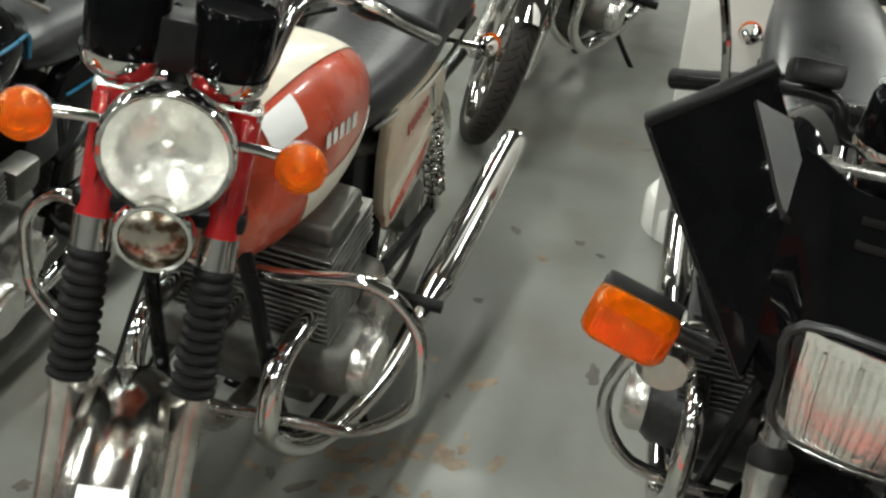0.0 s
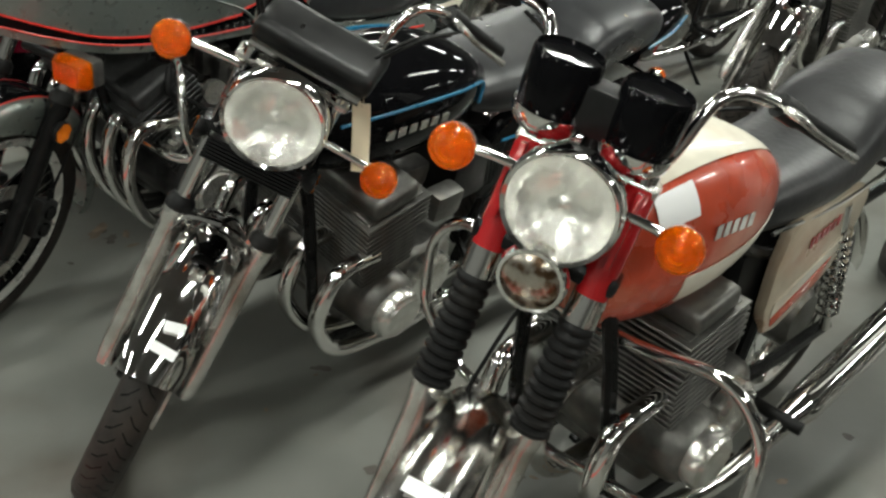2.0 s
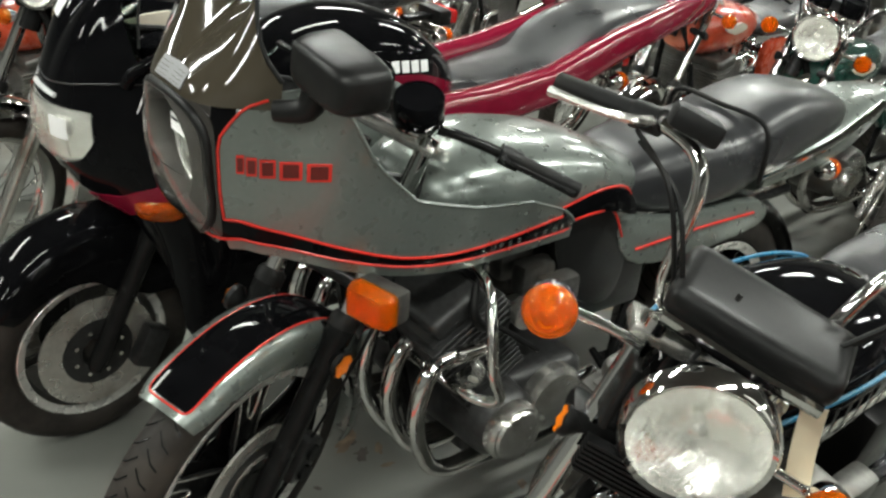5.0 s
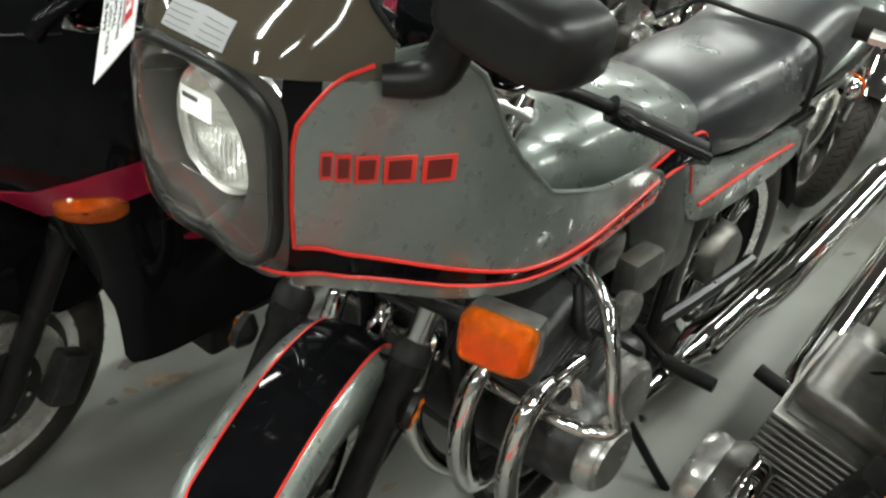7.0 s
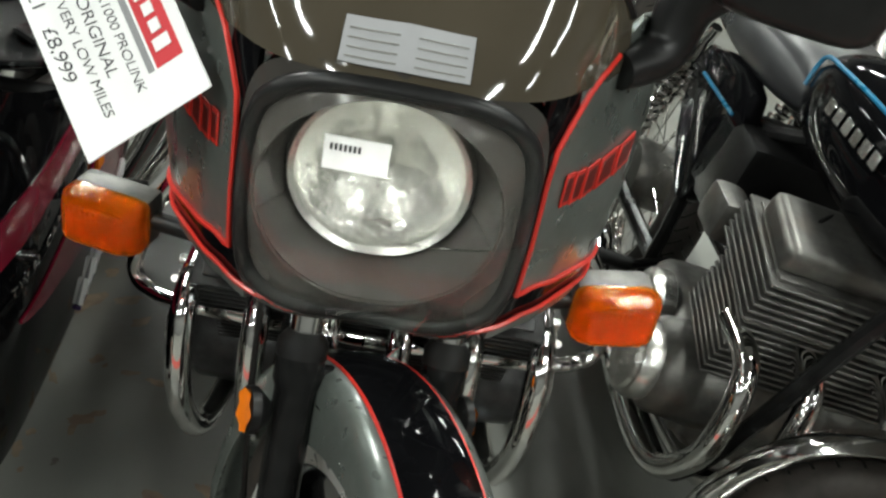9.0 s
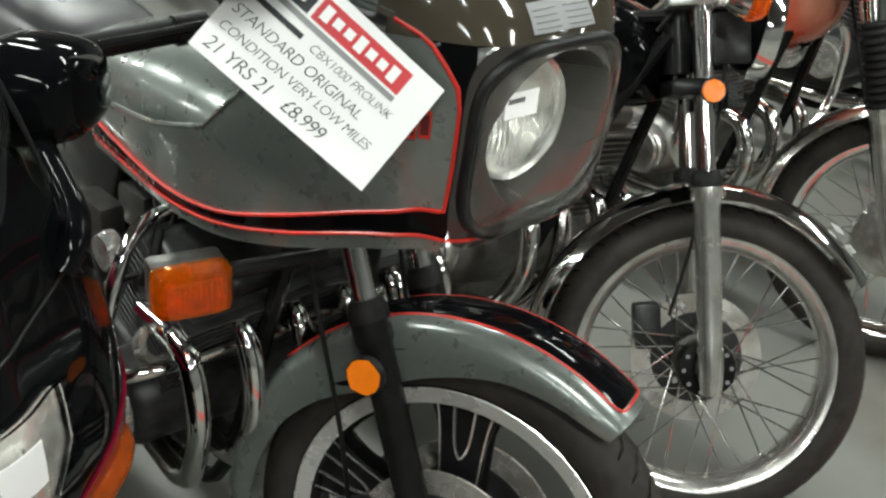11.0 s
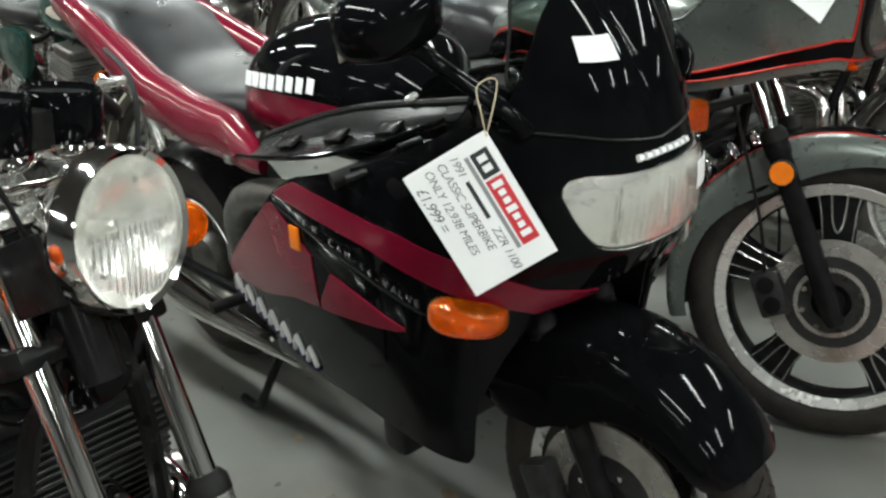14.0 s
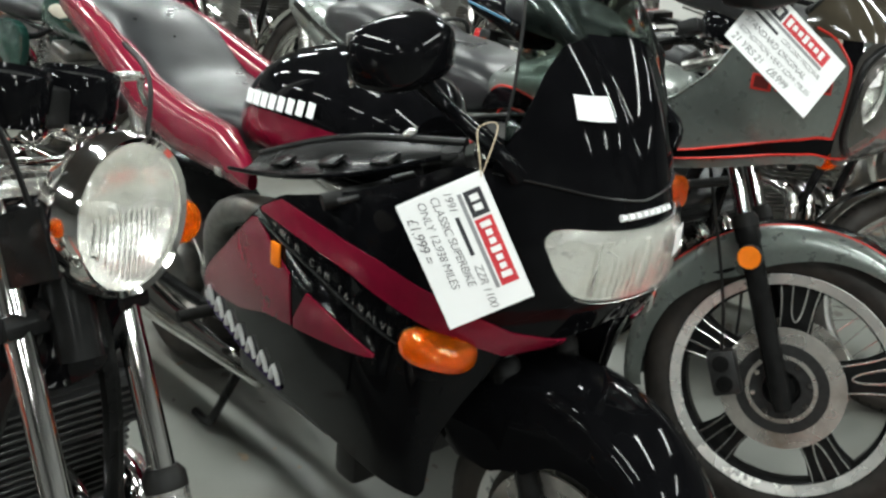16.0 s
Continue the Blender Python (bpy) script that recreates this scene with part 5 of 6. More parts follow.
        pan = part("side_panel", slab(rounded([(0.98, 0.78), (1.2, 0.74), (1.5, 0.72), (1.52, 0.64), (1.2, 0.62), (1.02, 0.66)], 3), s * 0.12, s * 0.155, 0.012), SILVER, b, "silver side panel with black and red line")
        part("red_line", tube([(s * 0.158, 1.04, 0.69), (s * 0.158, 1.25, 0.695), (s * 0.158, 1.48, 0.69)], 0.0035, 6), REDLINE, pan)
        part("grab_rail", tube([(s * 0.14, 1.5, 0.78), (s * 0.155, 1.75, 0.83), (s * 0.13, 2.02, 0.9)], 0.01, 8), CHROME, b)
    part("seat", loft([(1.03, 0.1, 0.78, 0.86), (1.1, 0.14, 0.74, 0.905), (1.25, 0.16, 0.72, 0.925), (1.4, 0.16, 0.72, 0.925), (1.5, 0.155, 0.75, 0.95), (1.66, 0.145, 0.78, 0.975), (1.85, 0.12, 0.82, 0.94), (1.92, 0.06, 0.84, 0.9)], 3.0, 32), VINYL, b, "grey-black stitched vinyl dual seat")
    part("seat_strap", tube([(-0.165, 1.46, 0.78), (-0.155, 1.455, 0.93), (0, 1.45, 0.946), (0.155, 1.455, 0.93), (0.165, 1.46, 0.78)], 0.007, 8), RUBBER, b)
    part("tail_fairing", loft([(1.55, 0.12, 0.7, 0.8), (1.8, 0.15, 0.74, 0.86), (2.0, 0.12, 0.79, 0.9), (2.15, 0.07, 0.83, 0.9), (2.2, 0.04, 0.85, 0.89)], 2.6), SILVER, b, "silver tail hump with black and red line")
    # engine
    engine(b, 0.56, 0.42, 0.56, 6, 30, DARKALU, ALU, 0.24)
    for i in range(6):
        x = -0.255 + 0.102 * i
        exhaust(b, x, 0.47, 0.64, 0.125, 0.32, math.copysign(0.21 if i in (0, 5) else 0.12, x), 1.0, 1.85, 0.43, 0.0195, 0.045, CHROME, i in (0, 5))
    for s in (-1, 1):
        part("silencer", tube([(s * 0.2, 1.2, 0.33), (s * 0.25, 1.4, 0.4), (s * 0.26, 1.9, 0.5), (s * 0.26, 1.95, 0.51)], [0.02, 0.04, 0.043, 0.043, 0.03], 16, 5), CHROME, b, "upper chrome silencer")
        crash_bar(b, [(s * 0.1, 0.54, 0.8), (s * 0.25, 0.5, 0.79), (s * 0.315, 0.47, 0.73), (s * 0.345, 0.46, 0.64), (s * 0.355, 0.475, 0.585), (s * 0.33, 0.46, 0.565), (s * 0.26, 0.43, 0.572), (0.0, 0.385, 0.6)], CHROME, 0.0125)
        part("choke_tube", tube([(s * 0.3, 0.62, 0.62), (s * 0.24, 0.5, 0.7), (s * 0.2, 0.4, 0.68)], 0.006, 6), RUBBER, b)
    for i in range(6):
        x = -0.255 + 0.102 * i
        part("exhaust_collar", lathe([(0.02, -0.012), (0.033, -0.012), (0.036, 0.0), (0.033, 0.014), (0.02, 0.014)], 24, "y"), ALU, b, m=pose(x, 0.47, 0.59, -35))
        for sx in (-1, 1):
            part("collar_nut", lathe([(0.001, -0.022), (0.006, -0.022), (0.006, 0.0), (0.001, 0.0)], 6, "y"), STEEL, b, m=pose(x + sx * 0.034, 0.465, 0.59, -35))
        part("plug_cap", tube([(x, 0.5, 0.69), (x, 0.47, 0.73), (x * 0.9, 0.49, 0.78)], [0.011, 0.011, 0.008], 10, 4), RUBBER, b)
        cable(b, [(x * 0.9, 0.49, 0.78), (x * 0.8, 0.55, 0.83), (x * 0.5, 0.66, 0.8)])
    part("oil_rail", tube([(-0.28, 0.44, 0.645), (0.0, 0.435, 0.648), (0.28, 0.44, 0.645)], 0.008, 10, 3), ALU, b, "polished oil rail across the cylinder head")
    for s in (-1, 1):
        part("cam_end_cap", lathe([(0.001, -0.014), (0.03, -0.012), (0.034, 0.0), (0.034, 0.014), (0.001, 0.014)], 24), ALU, b, m=pose(s * 0.262, 0.6, 0.7))
    for q in range(6):
        part("carburettor", box(0.05, 0.1, 0.08, (-0.2 + 0.08 * q, 0.75, 0.68), 0.016), CASTALU, b)
    chassis(b, (0.3, 1.05), 1.53, 0.32)
    rear_end(b, 1.53, 0.32, 0.13, "comstar", 0.92, FRAMEBLACK, shock=False)
    pegs(b, 0.98, 0.36, 0.2)
    stand(b, 0.95, 3.5)
    part("air_box", box(0.28, 0.25, 0.2, (0, 0.98, 0.62), 0.02), PLASTIC, b)
    return b


# ---- black and crimson full-faired sports bike ----
NINE_PLAN = [(0, -0.05), (0.06, -0.045), (0.115, -0.025), (0.16, 0.01), (0.21, 0.05), (0.265, 0.1), (0.31, 0.17), (0.335, 0.28), (0.335, 0.42), (0.325, 0.6), (0.305, 0.8), (0.27, 1.0)]
NINE_SHIFT = [(0.3, 0.3), (0.6, 0.2), (0.7, 0.13), (0.78, 0.05), (0.86, 0.01), (0.95, 0.0), (1.02, 0.02), (1.12, 0.065), (1.2, 0.125), (1.3, 0.24), (1.42, 0.42)]
NINE_WIDTH = [(0.2, 0.74), (0.35, 0.82), (0.5, 0.91), (0.7, 0.985), (0.83, 1.0), (0.95, 0.95), (1.05, 0.88), (1.15, 0.82), (1.3, 0.72), (1.42, 0.62)]


def faired_sports():
    b = bike("black and crimson full-faired sports motorcycle with clear screen and price tag", -0.8, 0.05, -3, 4)
    fm = steer_frame((0, 0.0, 0.3), 26, 0.03, 6)
    w = wheel(b, "front_wheel", fm, 0.3, 0.12, "cast")
    for s in (-1, 1):
        disc(w, s * 0.07, 0.16)
        part("brake_caliper", box(0.05, 0.07, 0.12, (s * 0.095, 0.13, 0.04), 0.014), DARKALU, b, m=fm)
    fork(b, fm, 0.3, 0.092, 0.7, FRAMEBLACK, low=0.36)
    deep_guard(b, pose(-0.012, 0.045, 0.3, 0, 0, 5), 0.356, 0.098, BLACKPAINT, [(30, 0.06), (50, 0.09), (75, 0.13), (100, 0.19), (125, 0.19), (150, 0.12)], "large gloss black front mudguard")
    at = hull(NINE_PLAN, NINE_SHIFT, NINE_WIDTH, 7.0)
    zlow = lambda t: pl(t, [(0, 0.79), (2, 0.77), (3.3, 0.72), (3.7, 0.66), (5, 0.52), (5.3, 0.4), (5.6, 0.38), (7.4, 0.4), (9, 0.41), (11, 0.49)])
    ztop = lambda t: pl(t, [(0, 1.03), (3, 1.045), (5, 1.07), (6, 1.06), (7, 1.0), (8, 0.94), (8.9, 0.885), (9.3, 0.835), (10, 0.71), (11, 0.53)])
    f = part("fairing", patch(at, -5, 5, zlow, ztop, 60, 18, 0.005), BLACKPAINT, b, "gloss black full fairing with crimson bands")
    for s in (-1, 1):
        part("side_fairing", patch(at, s * 4.95, s * 11, zlow, ztop, 50, 20, 0.005), BLACKPAINT, f)
        part("crimson_band", patch(at, s * 1.6, s * 9.25, lambda t: pl(t, [(1.6, 0.755), (3.4, 0.722), (5.4, 0.77), (7.4, 0.82), (9.25, 0.83)]), lambda t: pl(t, [(1.6, 0.762), (3.6, 0.78), (5.4, 0.835), (6.9, 0.87), (8.9, 0.878), (9.25, 0.838)]), 40, 3, 0.004, 0.003), MAGENTA, f, "crimson painted band")
        part("crimson_panel", patch(at, s * 8.65, s * 10.95, lambda t: pl(t, [(8.65, 0.62), (9.2, 0.6), (9.9, 0.55), (11, 0.505)]), lambda t: min(pl(t, [(8.65, 0.735), (9.3, 0.805), (11, 0.9)]), ztop(t) - 0.006), 20, 6, 0.004, 0.003), MAGENTA, f, "crimson painted panel")
        part("crimson_panel", patch(at, s * 6.8, s * 8.6, lambda t: pl(t, [(6.8, 0.677), (8.6, 0.62)]), lambda t: pl(t, [(6.8, 0.683), (8.3, 0.72), (8.6, 0.64)]), 18, 4, 0.004, 0.003), MAGENTA, f)
        part("seam", tube([at(s * t, pl(t, [(6.3, 0.725), (9.3, 0.808)]), 0.002) for t in [6.3 + 3.0 * q / 16 for q in range(17)]], 0.003, 6, 1), FRAMEBLACK, f)
        letters_along(f, "TWIN CAM 16-VALVE", at, 6.5, 8.95, lambda t: pl(t, [(6.5, 0.742), (8.95, 0.812)]), 0.022, ALU, s)
        for q in range(7):
            t = 9.1 + q * 0.26
            z = 0.43 + 0.008 * q
            part("script_stroke", tube([at(s * t, z, 0.005), at(s * (t + 0.05), z + 0.045, 0.005), at(s * (t + 0.17), z, 0.005)], 0.006, 5, 2), WHITE, f)
            part("script_shadow", tube([at(s * t, z - 0.01, 0.003), at(s * (t + 0.22), z - 0.008, 0.003)], 0.006, 5, 2), PURPLE, f)
        part("side_reflector", box(0.006, 0.03, 0.05, tuple(at(s * 8.9, 0.76, 0.006)), 0.003), AMBERDARK, f, "amber side reflector")
        # indicator faired into the side
        im = Matrix.Translation(at(5.0 if s > 0 else -5.35, 0.762 if s > 0 else 0.735, -0.028 if s > 0 else 0.0)) @ pose(0, 0, 0, 0, s * -8, s * 42)
        ind = part("indicator", skin([section(y, w_, -h_, h_, 2.6, 20) for y, w_, h_ in ((0.03, 0.066, 0.034), (0.0, 0.07, 0.037))]), AMBERDISH, b, m=im)
        lens = part("amber_lens", skin([section(y, w_, -h_, h_, 2.6, 28) for y, w_, h_ in ((0.004, 0.07, 0.037), (-0.012, 0.069, 0.036), (-0.028, 0.06, 0.03), (-0.042, 0.042, 0.02), (-0.049, 0.006, 0.004), (-0.044, 0.006, 0.004), (-0.037, 0.036, 0.017), (-0.024, 0.054, 0.027), (-0.01, 0.063, 0.032), (0.002, 0.065, 0.034))], True, False, False), AMBER, ind, "orange plastic indicator lens", m=im)
        lens.visible_shadow = False
        # mirror
        mm = pose(-0.318, 0.25, 1.235, 0, -10, 8) if s < 0 else pose(0.285, 0.26, 1.175, 0, 8, 48)
        mr = part("mirror", loft([(-0.06, 0.03, -0.02, 0.02), (-0.05, 0.06, -0.038, 0.038), (-0.03, 0.084, -0.05, 0.05), (0.02, 0.095, -0.057, 0.057), (0.045, 0.09, -0.052, 0.052)], 3.2), BLACKPAINT, b, "gloss black fairing mirror", m=mm)
        part("mirror_glass", box(0.17, 0.004, 0.09, (0, 0.046, 0), 0.001), REFLECTOR, mr, m=mm)
        part("mirror_stem", tube([at(s * 4.4, 1.06, 0.0), at(s * 4.9, 1.1, 0.016), V((s * 0.25, 0.22, 1.15)), mm @ V((0, 0, -0.02))], [0.018, 0.014, 0.013, 0.02], 12, 4), BLACKPAINT, mr)
    # cockpit panels
        rows = []
        for y, xi, zi, xo, zo in ((0.24, 0.17, 1.07, 0.23, 1.05), (0.36, 0.19, 1.045, 0.285, 0.995), (0.5, 0.195, 1.01, 0.312, 0.945), (0.66, 0.2, 0.955, 0.312, 0.9), (0.82, 0.22, 0.885, 0.297, 0.862)):
            rows.append([(s * (xo + (xi - xo) * k), y, zo + (zi - zo) * k - 0.016 * math.sin(math.pi * k)) for k in (0, 0.2, 0.4, 0.6, 0.8, 1)])
        part("inner_panel", shell(rows, 0.004 * s), FRAMEBLACK, b, "black inner fairing panel with slots")
        part("panel_lip", tube([r_[0] for r_ in rows], 0.005, 8, 4), BLACKPAINT, b)
        part("panel_lip", tube([r_[5] for r_ in rows], 0.007, 8, 4), PLASTIC, b)
        for q in range(3):
            p_ = V(rows[1 + q][2]).lerp(V(rows[1 + q][3]), 0.5)
            part("slot", box(0.034, 0.075, 0.008, (0, 0, 0), 0.0038), FRAMEBLACK, b, m=Matrix.Translation(p_ + V((0, 0.02, 0.002))) @ pose(0, 0, 0, -20, s * 28, 0))
        part("panel_rivet", lathe([(0.001, 0.006), (0.013, 0.004), (0.014, 0.0), (0.001, 0.0)], 16, "z"), ALU, b, m=pose(s * 0.19, 0.37, 1.052, -10, s * 25, 0))
        pan = part("side_panel", skin([section(y, w_, zb, zt, 2.8, 16, s * cx) for y, w_, zb, zt, cx in ((0.8, 0.012, 0.812, 0.845, 0.25), (0.86, 0.025, 0.795, 0.87, 0.235), (1.0, 0.04, 0.78, 0.895, 0.2), (1.18, 0.045, 0.765, 0.89, 0.182), (1.4, 0.045, 0.79, 0.91, 0.18), (1.7, 0.045, 0.875, 0.985, 0.15), (2.05, 0.04, 0.945, 1.04, 0.105), (2.2, 0.03, 0.985, 1.04, 0.06))]), MAGENTA, b, "crimson seat side panel")
        part("panel_badge", box(0.004, 0.03, 0.02, (s * 0.258, 0.93, 0.815), 0.001), ALU, pan)
    part("inner_guard", patch(at, -5.6, 5.6, lambda t: 0.6, lambda t: pl(t, [(0, 0.81), (5.6, 0.74)]), 24, 4, 0.004, -0.09), PLASTIC, f, "black guard under the nose")
    # screen
    rim_z = [(0, 1.42), (2, 1.415), (3.4, 1.37), (4.4, 1.26), (4.8, 1.14)]
    part("screen_base", patch(at, -5.0, 5.0, lambda t: pl(t, [(0, 1.025), (5.0, 1.065)]), lambda t: smooth(t, [(0, 1.27), (2.0, 1.265), (3.4, 1.23), (4.4, 1.15), (5.0, 1.075)]), 50, 16, 0.004, 0.003), BLACKPAINT, f, "black lower edge of the screen")
    part("screen_seam", tube([at(t, pl(abs(t), [(0, 1.024), (5.0, 1.064)]), 0.004) for t in [-5.0 + 10 * q / 40 for q in range(41)]], 0.0022, 6, 1), PLASTIC, f)
    sc = part("screen", patch(at, -4.8, 4.8, lambda t: smooth(t, [(0, 1.265), (2.0, 1.26), (3.4, 1.225), (4.4, 1.145), (4.8, 1.09)]), lambda t: smooth(t, rim_z), 50, 14, 0.003, 0.002), CLEAR, b, "clear green-tinted windscreen")
    sc.visible_shadow = False
    part("screen_trim", tube([at(t, smooth(abs(t), rim_z), 0.003) for t in [-4.8 + 9.6 * q / 48 for q in range(49)]], 0.003, 6, 1), RUBBER, b)
    part("sticker", patch(at, -2.5, -0.9, lambda t: 1.148 + 0.004 * t, lambda t: 1.185 + 0.004 * t, 8, 2, 0.001, 0.0055), WHITE, b, "white paper sticker on the screen")
    # lamp
    lamp_lo = [(0, 0.85), (1.6, 0.855), (2.3, 0.865), (3.0, 0.905), (3.5, 0.955)]
    lamp_hi = [(0, 0.985), (2.6, 0.988), (3.3, 0.982), (3.5, 0.968)]
    lamp = part("headlight", patch(at, -3.5, 3.15, lambda t: smooth(t, lamp_lo), lambda t: smooth(t, lamp_hi), 40, 10, 0.004, 0.012), LAMPGLASS, b, "wide clear ribbed headlight")
    lamp.visible_shadow = False
    part("reflector", patch(at, -3.45, 3.1, lambda t: smooth(t, lamp_lo) + 0.003, lambda t: smooth(t, lamp_hi) - 0.003, 40, 10, 0.002, 0.003), REFLECTOR, lamp)
    for q in range(-10, 11):
        t = q * 0.22
        low = smooth(abs(t), lamp_lo) + 0.012
        part("lens_rib", tube([at(t, low, 0.0125), at(t, 0.91, 0.0135), at(t, 0.93 if q % 3 else 0.955, 0.0125)], 0.0014, 5, 1), LAMPGLASS, lamp)
    for t in (-1.8, 0.0, 1.8):
        part("reflector_step", tube([at(t, 0.868, 0.006), at(t, 0.91, 0.007), at(t, 0.964, 0.006)], 0.003, 6, 1), REFLECTOR, lamp)
    part("sticker", patch(at, 1.2, 2.1, lambda t: 0.915, lambda t: 0.965, 3, 2, 0.001, 0.0165), WHITE, lamp)
    for q in range(8):
        t = -1.15 + 0.3 * q
        part("badge_bar", tube([at(t, 1.004, 0.005), at(t + 0.17, 1.004, 0.005)], 0.0065, 5, 1), WHITE, f)
    secs = [(0.5, 0.08, 0.86, 1.03), (0.58, 0.15, 0.83, 1.095), (0.74, 0.185, 0.81, 1.12), (0.92, 0.175, 0.81, 1.085), (1.06, 0.12, 0.8, 0.99), (1.13, 0.06, 0.8, 0.92)]
    tank = part("fuel_tank", loft(secs, 2.5, 32), BLACKPAINT, b, "gloss black petrol tank with crimson flank")
    for s, (a0, a1) in ((1, (-30, 2)), (-1, (178, 210))):
        band(tank, "crimson_flank", secs, a0, a1, MAGENTA, e=2.5, y0=0.6)
        bars_on(tank, "badge_bars", lambda i: pose(s * (0.192 - 0.0016 * (i - 3) ** 2 * 0.4), 0.69 + 0.034 * i, 1.01 - 0.004 * i, 0, s * -14), 8, WHITE, 0.024, 0.032, 0)
    part("seat", loft([(1.08, 0.06, 0.79, 0.85), (1.16, 0.1, 0.77, 0.875), (1.28, 0.165, 0.76, 0.875), (1.44, 0.2, 0.775, 0.895), (1.57, 0.185, 0.82, 0.955), (1.72, 0.15, 0.87, 1.02), (1.95, 0.13, 0.9, 1.035), (2.1, 0.08, 0.94, 1.01)], 3.0, 28), VINYL, b, "black vinyl stepped sports seat")
    part("tail_fairing", loft([(1.95, 0.1, 0.88, 0.99), (2.15, 0.1, 0.92, 1.04), (2.3, 0.06, 0.96, 1.04)], 2.6), MAGENTA, b, "crimson tail fairing")
    handlebar(b, fm, 0.7, 0.02, 0.33, 0.13, bar=FRAMEBLACK, lever=FRAMEBLACK)
    clocks(b, fm @ pose(0, -0.08, 0.78, 40), 0.05, 0.12, 0.06)
    part("radiator", box(0.5, 0.07, 0.46, (0, 0.42, 0.52), 0.015), PLASTIC, b, "black radiator behind the wheel")
    part("engine", merge(box(0.42, 0.4, 0.3, (0, 0.72, 0.45), 0.04, 3), box(0.36, 0.16, 0.3, (0, 0.56, 0.58), 0.03)), DARKALU, b, "black engine behind the fairing")
    for s in (-1, 1):
        part("frame_beam", tube([(s * 0.06, 0.3, 0.85), (s * 0.19, 0.5, 0.8), (s * 0.225, 0.85, 0.745), (s * 0.2, 1.02, 0.64), (s * 0.16, 1.08, 0.48)], 0.036, 10, 4), CASTALU, b, "grey alloy frame beam")
        part("silencer", tube([(s * 0.14, 0.9, 0.26), (s * 0.2, 1.2, 0.3), (s * 0.24, 1.5, 0.36), (s * 0.24, 1.95, 0.42)], [0.025, 0.03, 0.05, 0.05, 0.04], 16, 5), CHROME, b, "chrome silencer")
        part("heel_plate", slab(rounded([(1.0, 0.55), (1.12, 0.6), (1.18, 0.45), (1.08, 0.4)], 3), s * 0.15, s * 0.16, 0.003), ALU, b)
    rear_end(b, 1.49, 0.31, 0.16, "cast", 0.98, FRAMEBLACK, shock=False)
    part("side_stand", tube([(-0.1, 1.0, 0.3), (-0.14, 1.05, 0.17), (-0.155, 1.11, 0.05), (-0.15, 1.15, 0.012), (-0.15, 1.22, 0.008)], 0.012, 8, 3), FRAMEBLACK, b)
    pegs(b, 1.06, 0.4, 0.17)
    return b


# ---- plain naked bikes of the other rows ----
def naked(label, x, y, yaw, lean, steer, paint, guard=CHROME, lamp_r=0.09, detail=True, rim="wire", metal=None):
    b = bike(label, x, y, yaw, lean)
    fm = steer_frame((0, 0.02, 0.33), 26, 0.055, steer)
    w = wheel(b, "front_wheel", fm, 0.33, 0.09, rim)
    disc(w, -0.07)
    fork(b, fm, 0.33, 0.095, 0.8, ALU, low=0.36)
    mudguard(b, fm, 0.368, 0.06, 20, 175, guard)
    round_lamp(b, fm @ pose(0, -0.12, 0.735, 20), lamp_r, CHROME)
    for s in (-1, 1):
        indicator(b, fm @ pose(s * 0.2, -0.03, 0.725, 20), 0.11, s, 0.034)
        part("lamp_bracket", box(0.012, 0.08, 0.09, (s * 0.1, -0.05, 0.72), 0.004), FRAMEBLACK, b, m=fm)
        cable(b, [(s * 0.24, 0.02, 1.0), (s * 0.15, -0.08, 0.9), (s * 0.07, -0.04, 0.7), (s * 0.04, 0.06, 0.6)], fm)
    clocks(b, fm @ pose(0, -0.03, 0.9, 26), 0.052, 0.12, 0.075)
    handlebar(b, fm, 0.8, 0.13, 0.37, 0.17)
    secs = [(0.28, 0.06, 0.8, 0.91), (0.34, 0.12, 0.77, 0.95), (0.5, 0.15, 0.75, 0.98), (0.7, 0.145, 0.76, 0.965), (0.85, 0.1, 0.79, 0.92), (0.92, 0.05, 0.82, 0.88)]
    tank = part("fuel_tank", loft(secs), paint, b, "glossy painted petrol tank")
    for s in (-1, 1):
        part("badge", slab(rounded([(0.46, 0.9), (0.6, 0.915), (0.66, 0.88), (0.56, 0.86)], 2), s * 0.145, s * 0.154, 0.002), CREAM, tank)
        part("side_panel", slab(rounded([(0.93, 0.76), (1.16, 0.75), (1.16, 0.62), (1.0, 0.52), (0.92, 0.6)], 3), s * 0.11, s * 0.15, 0.014), paint, b)
    part("seat", loft([(0.84, 0.1, 0.8, 0.85), (0.92, 0.135, 0.78, 0.88), (1.15, 0.145, 0.77, 0.88), (1.35, 0.145, 0.79, 0.92), (1.6, 0.12, 0.81, 0.92), (1.66, 0.06, 0.83, 0.88)], 3.2), VINYL, b, "black vinyl dual seat")
    engine(b, 0.53, 0.4, 0.44, 4, 10, metal or CASTALU, ALU, 0.24)
    for x_ in (-0.15, -0.06, 0.06, 0.15):
        exhaust(b, x_, 0.47, 0.55, 0.12, 0.26, math.copysign(0.2, x_), 0.95, 1.65, 0.4, 0.02, 0.043, CHROME, abs(x_) > 0.1)
    chassis(b, (0.27, 1.03), 1.43, 0.32)
    rear_end(b, 1.43, 0.32, 0.11, rim, 0.87)
    pegs(b, 0.92, 0.34, 0.18)
    stand(b, 0.9, lean)
    return b


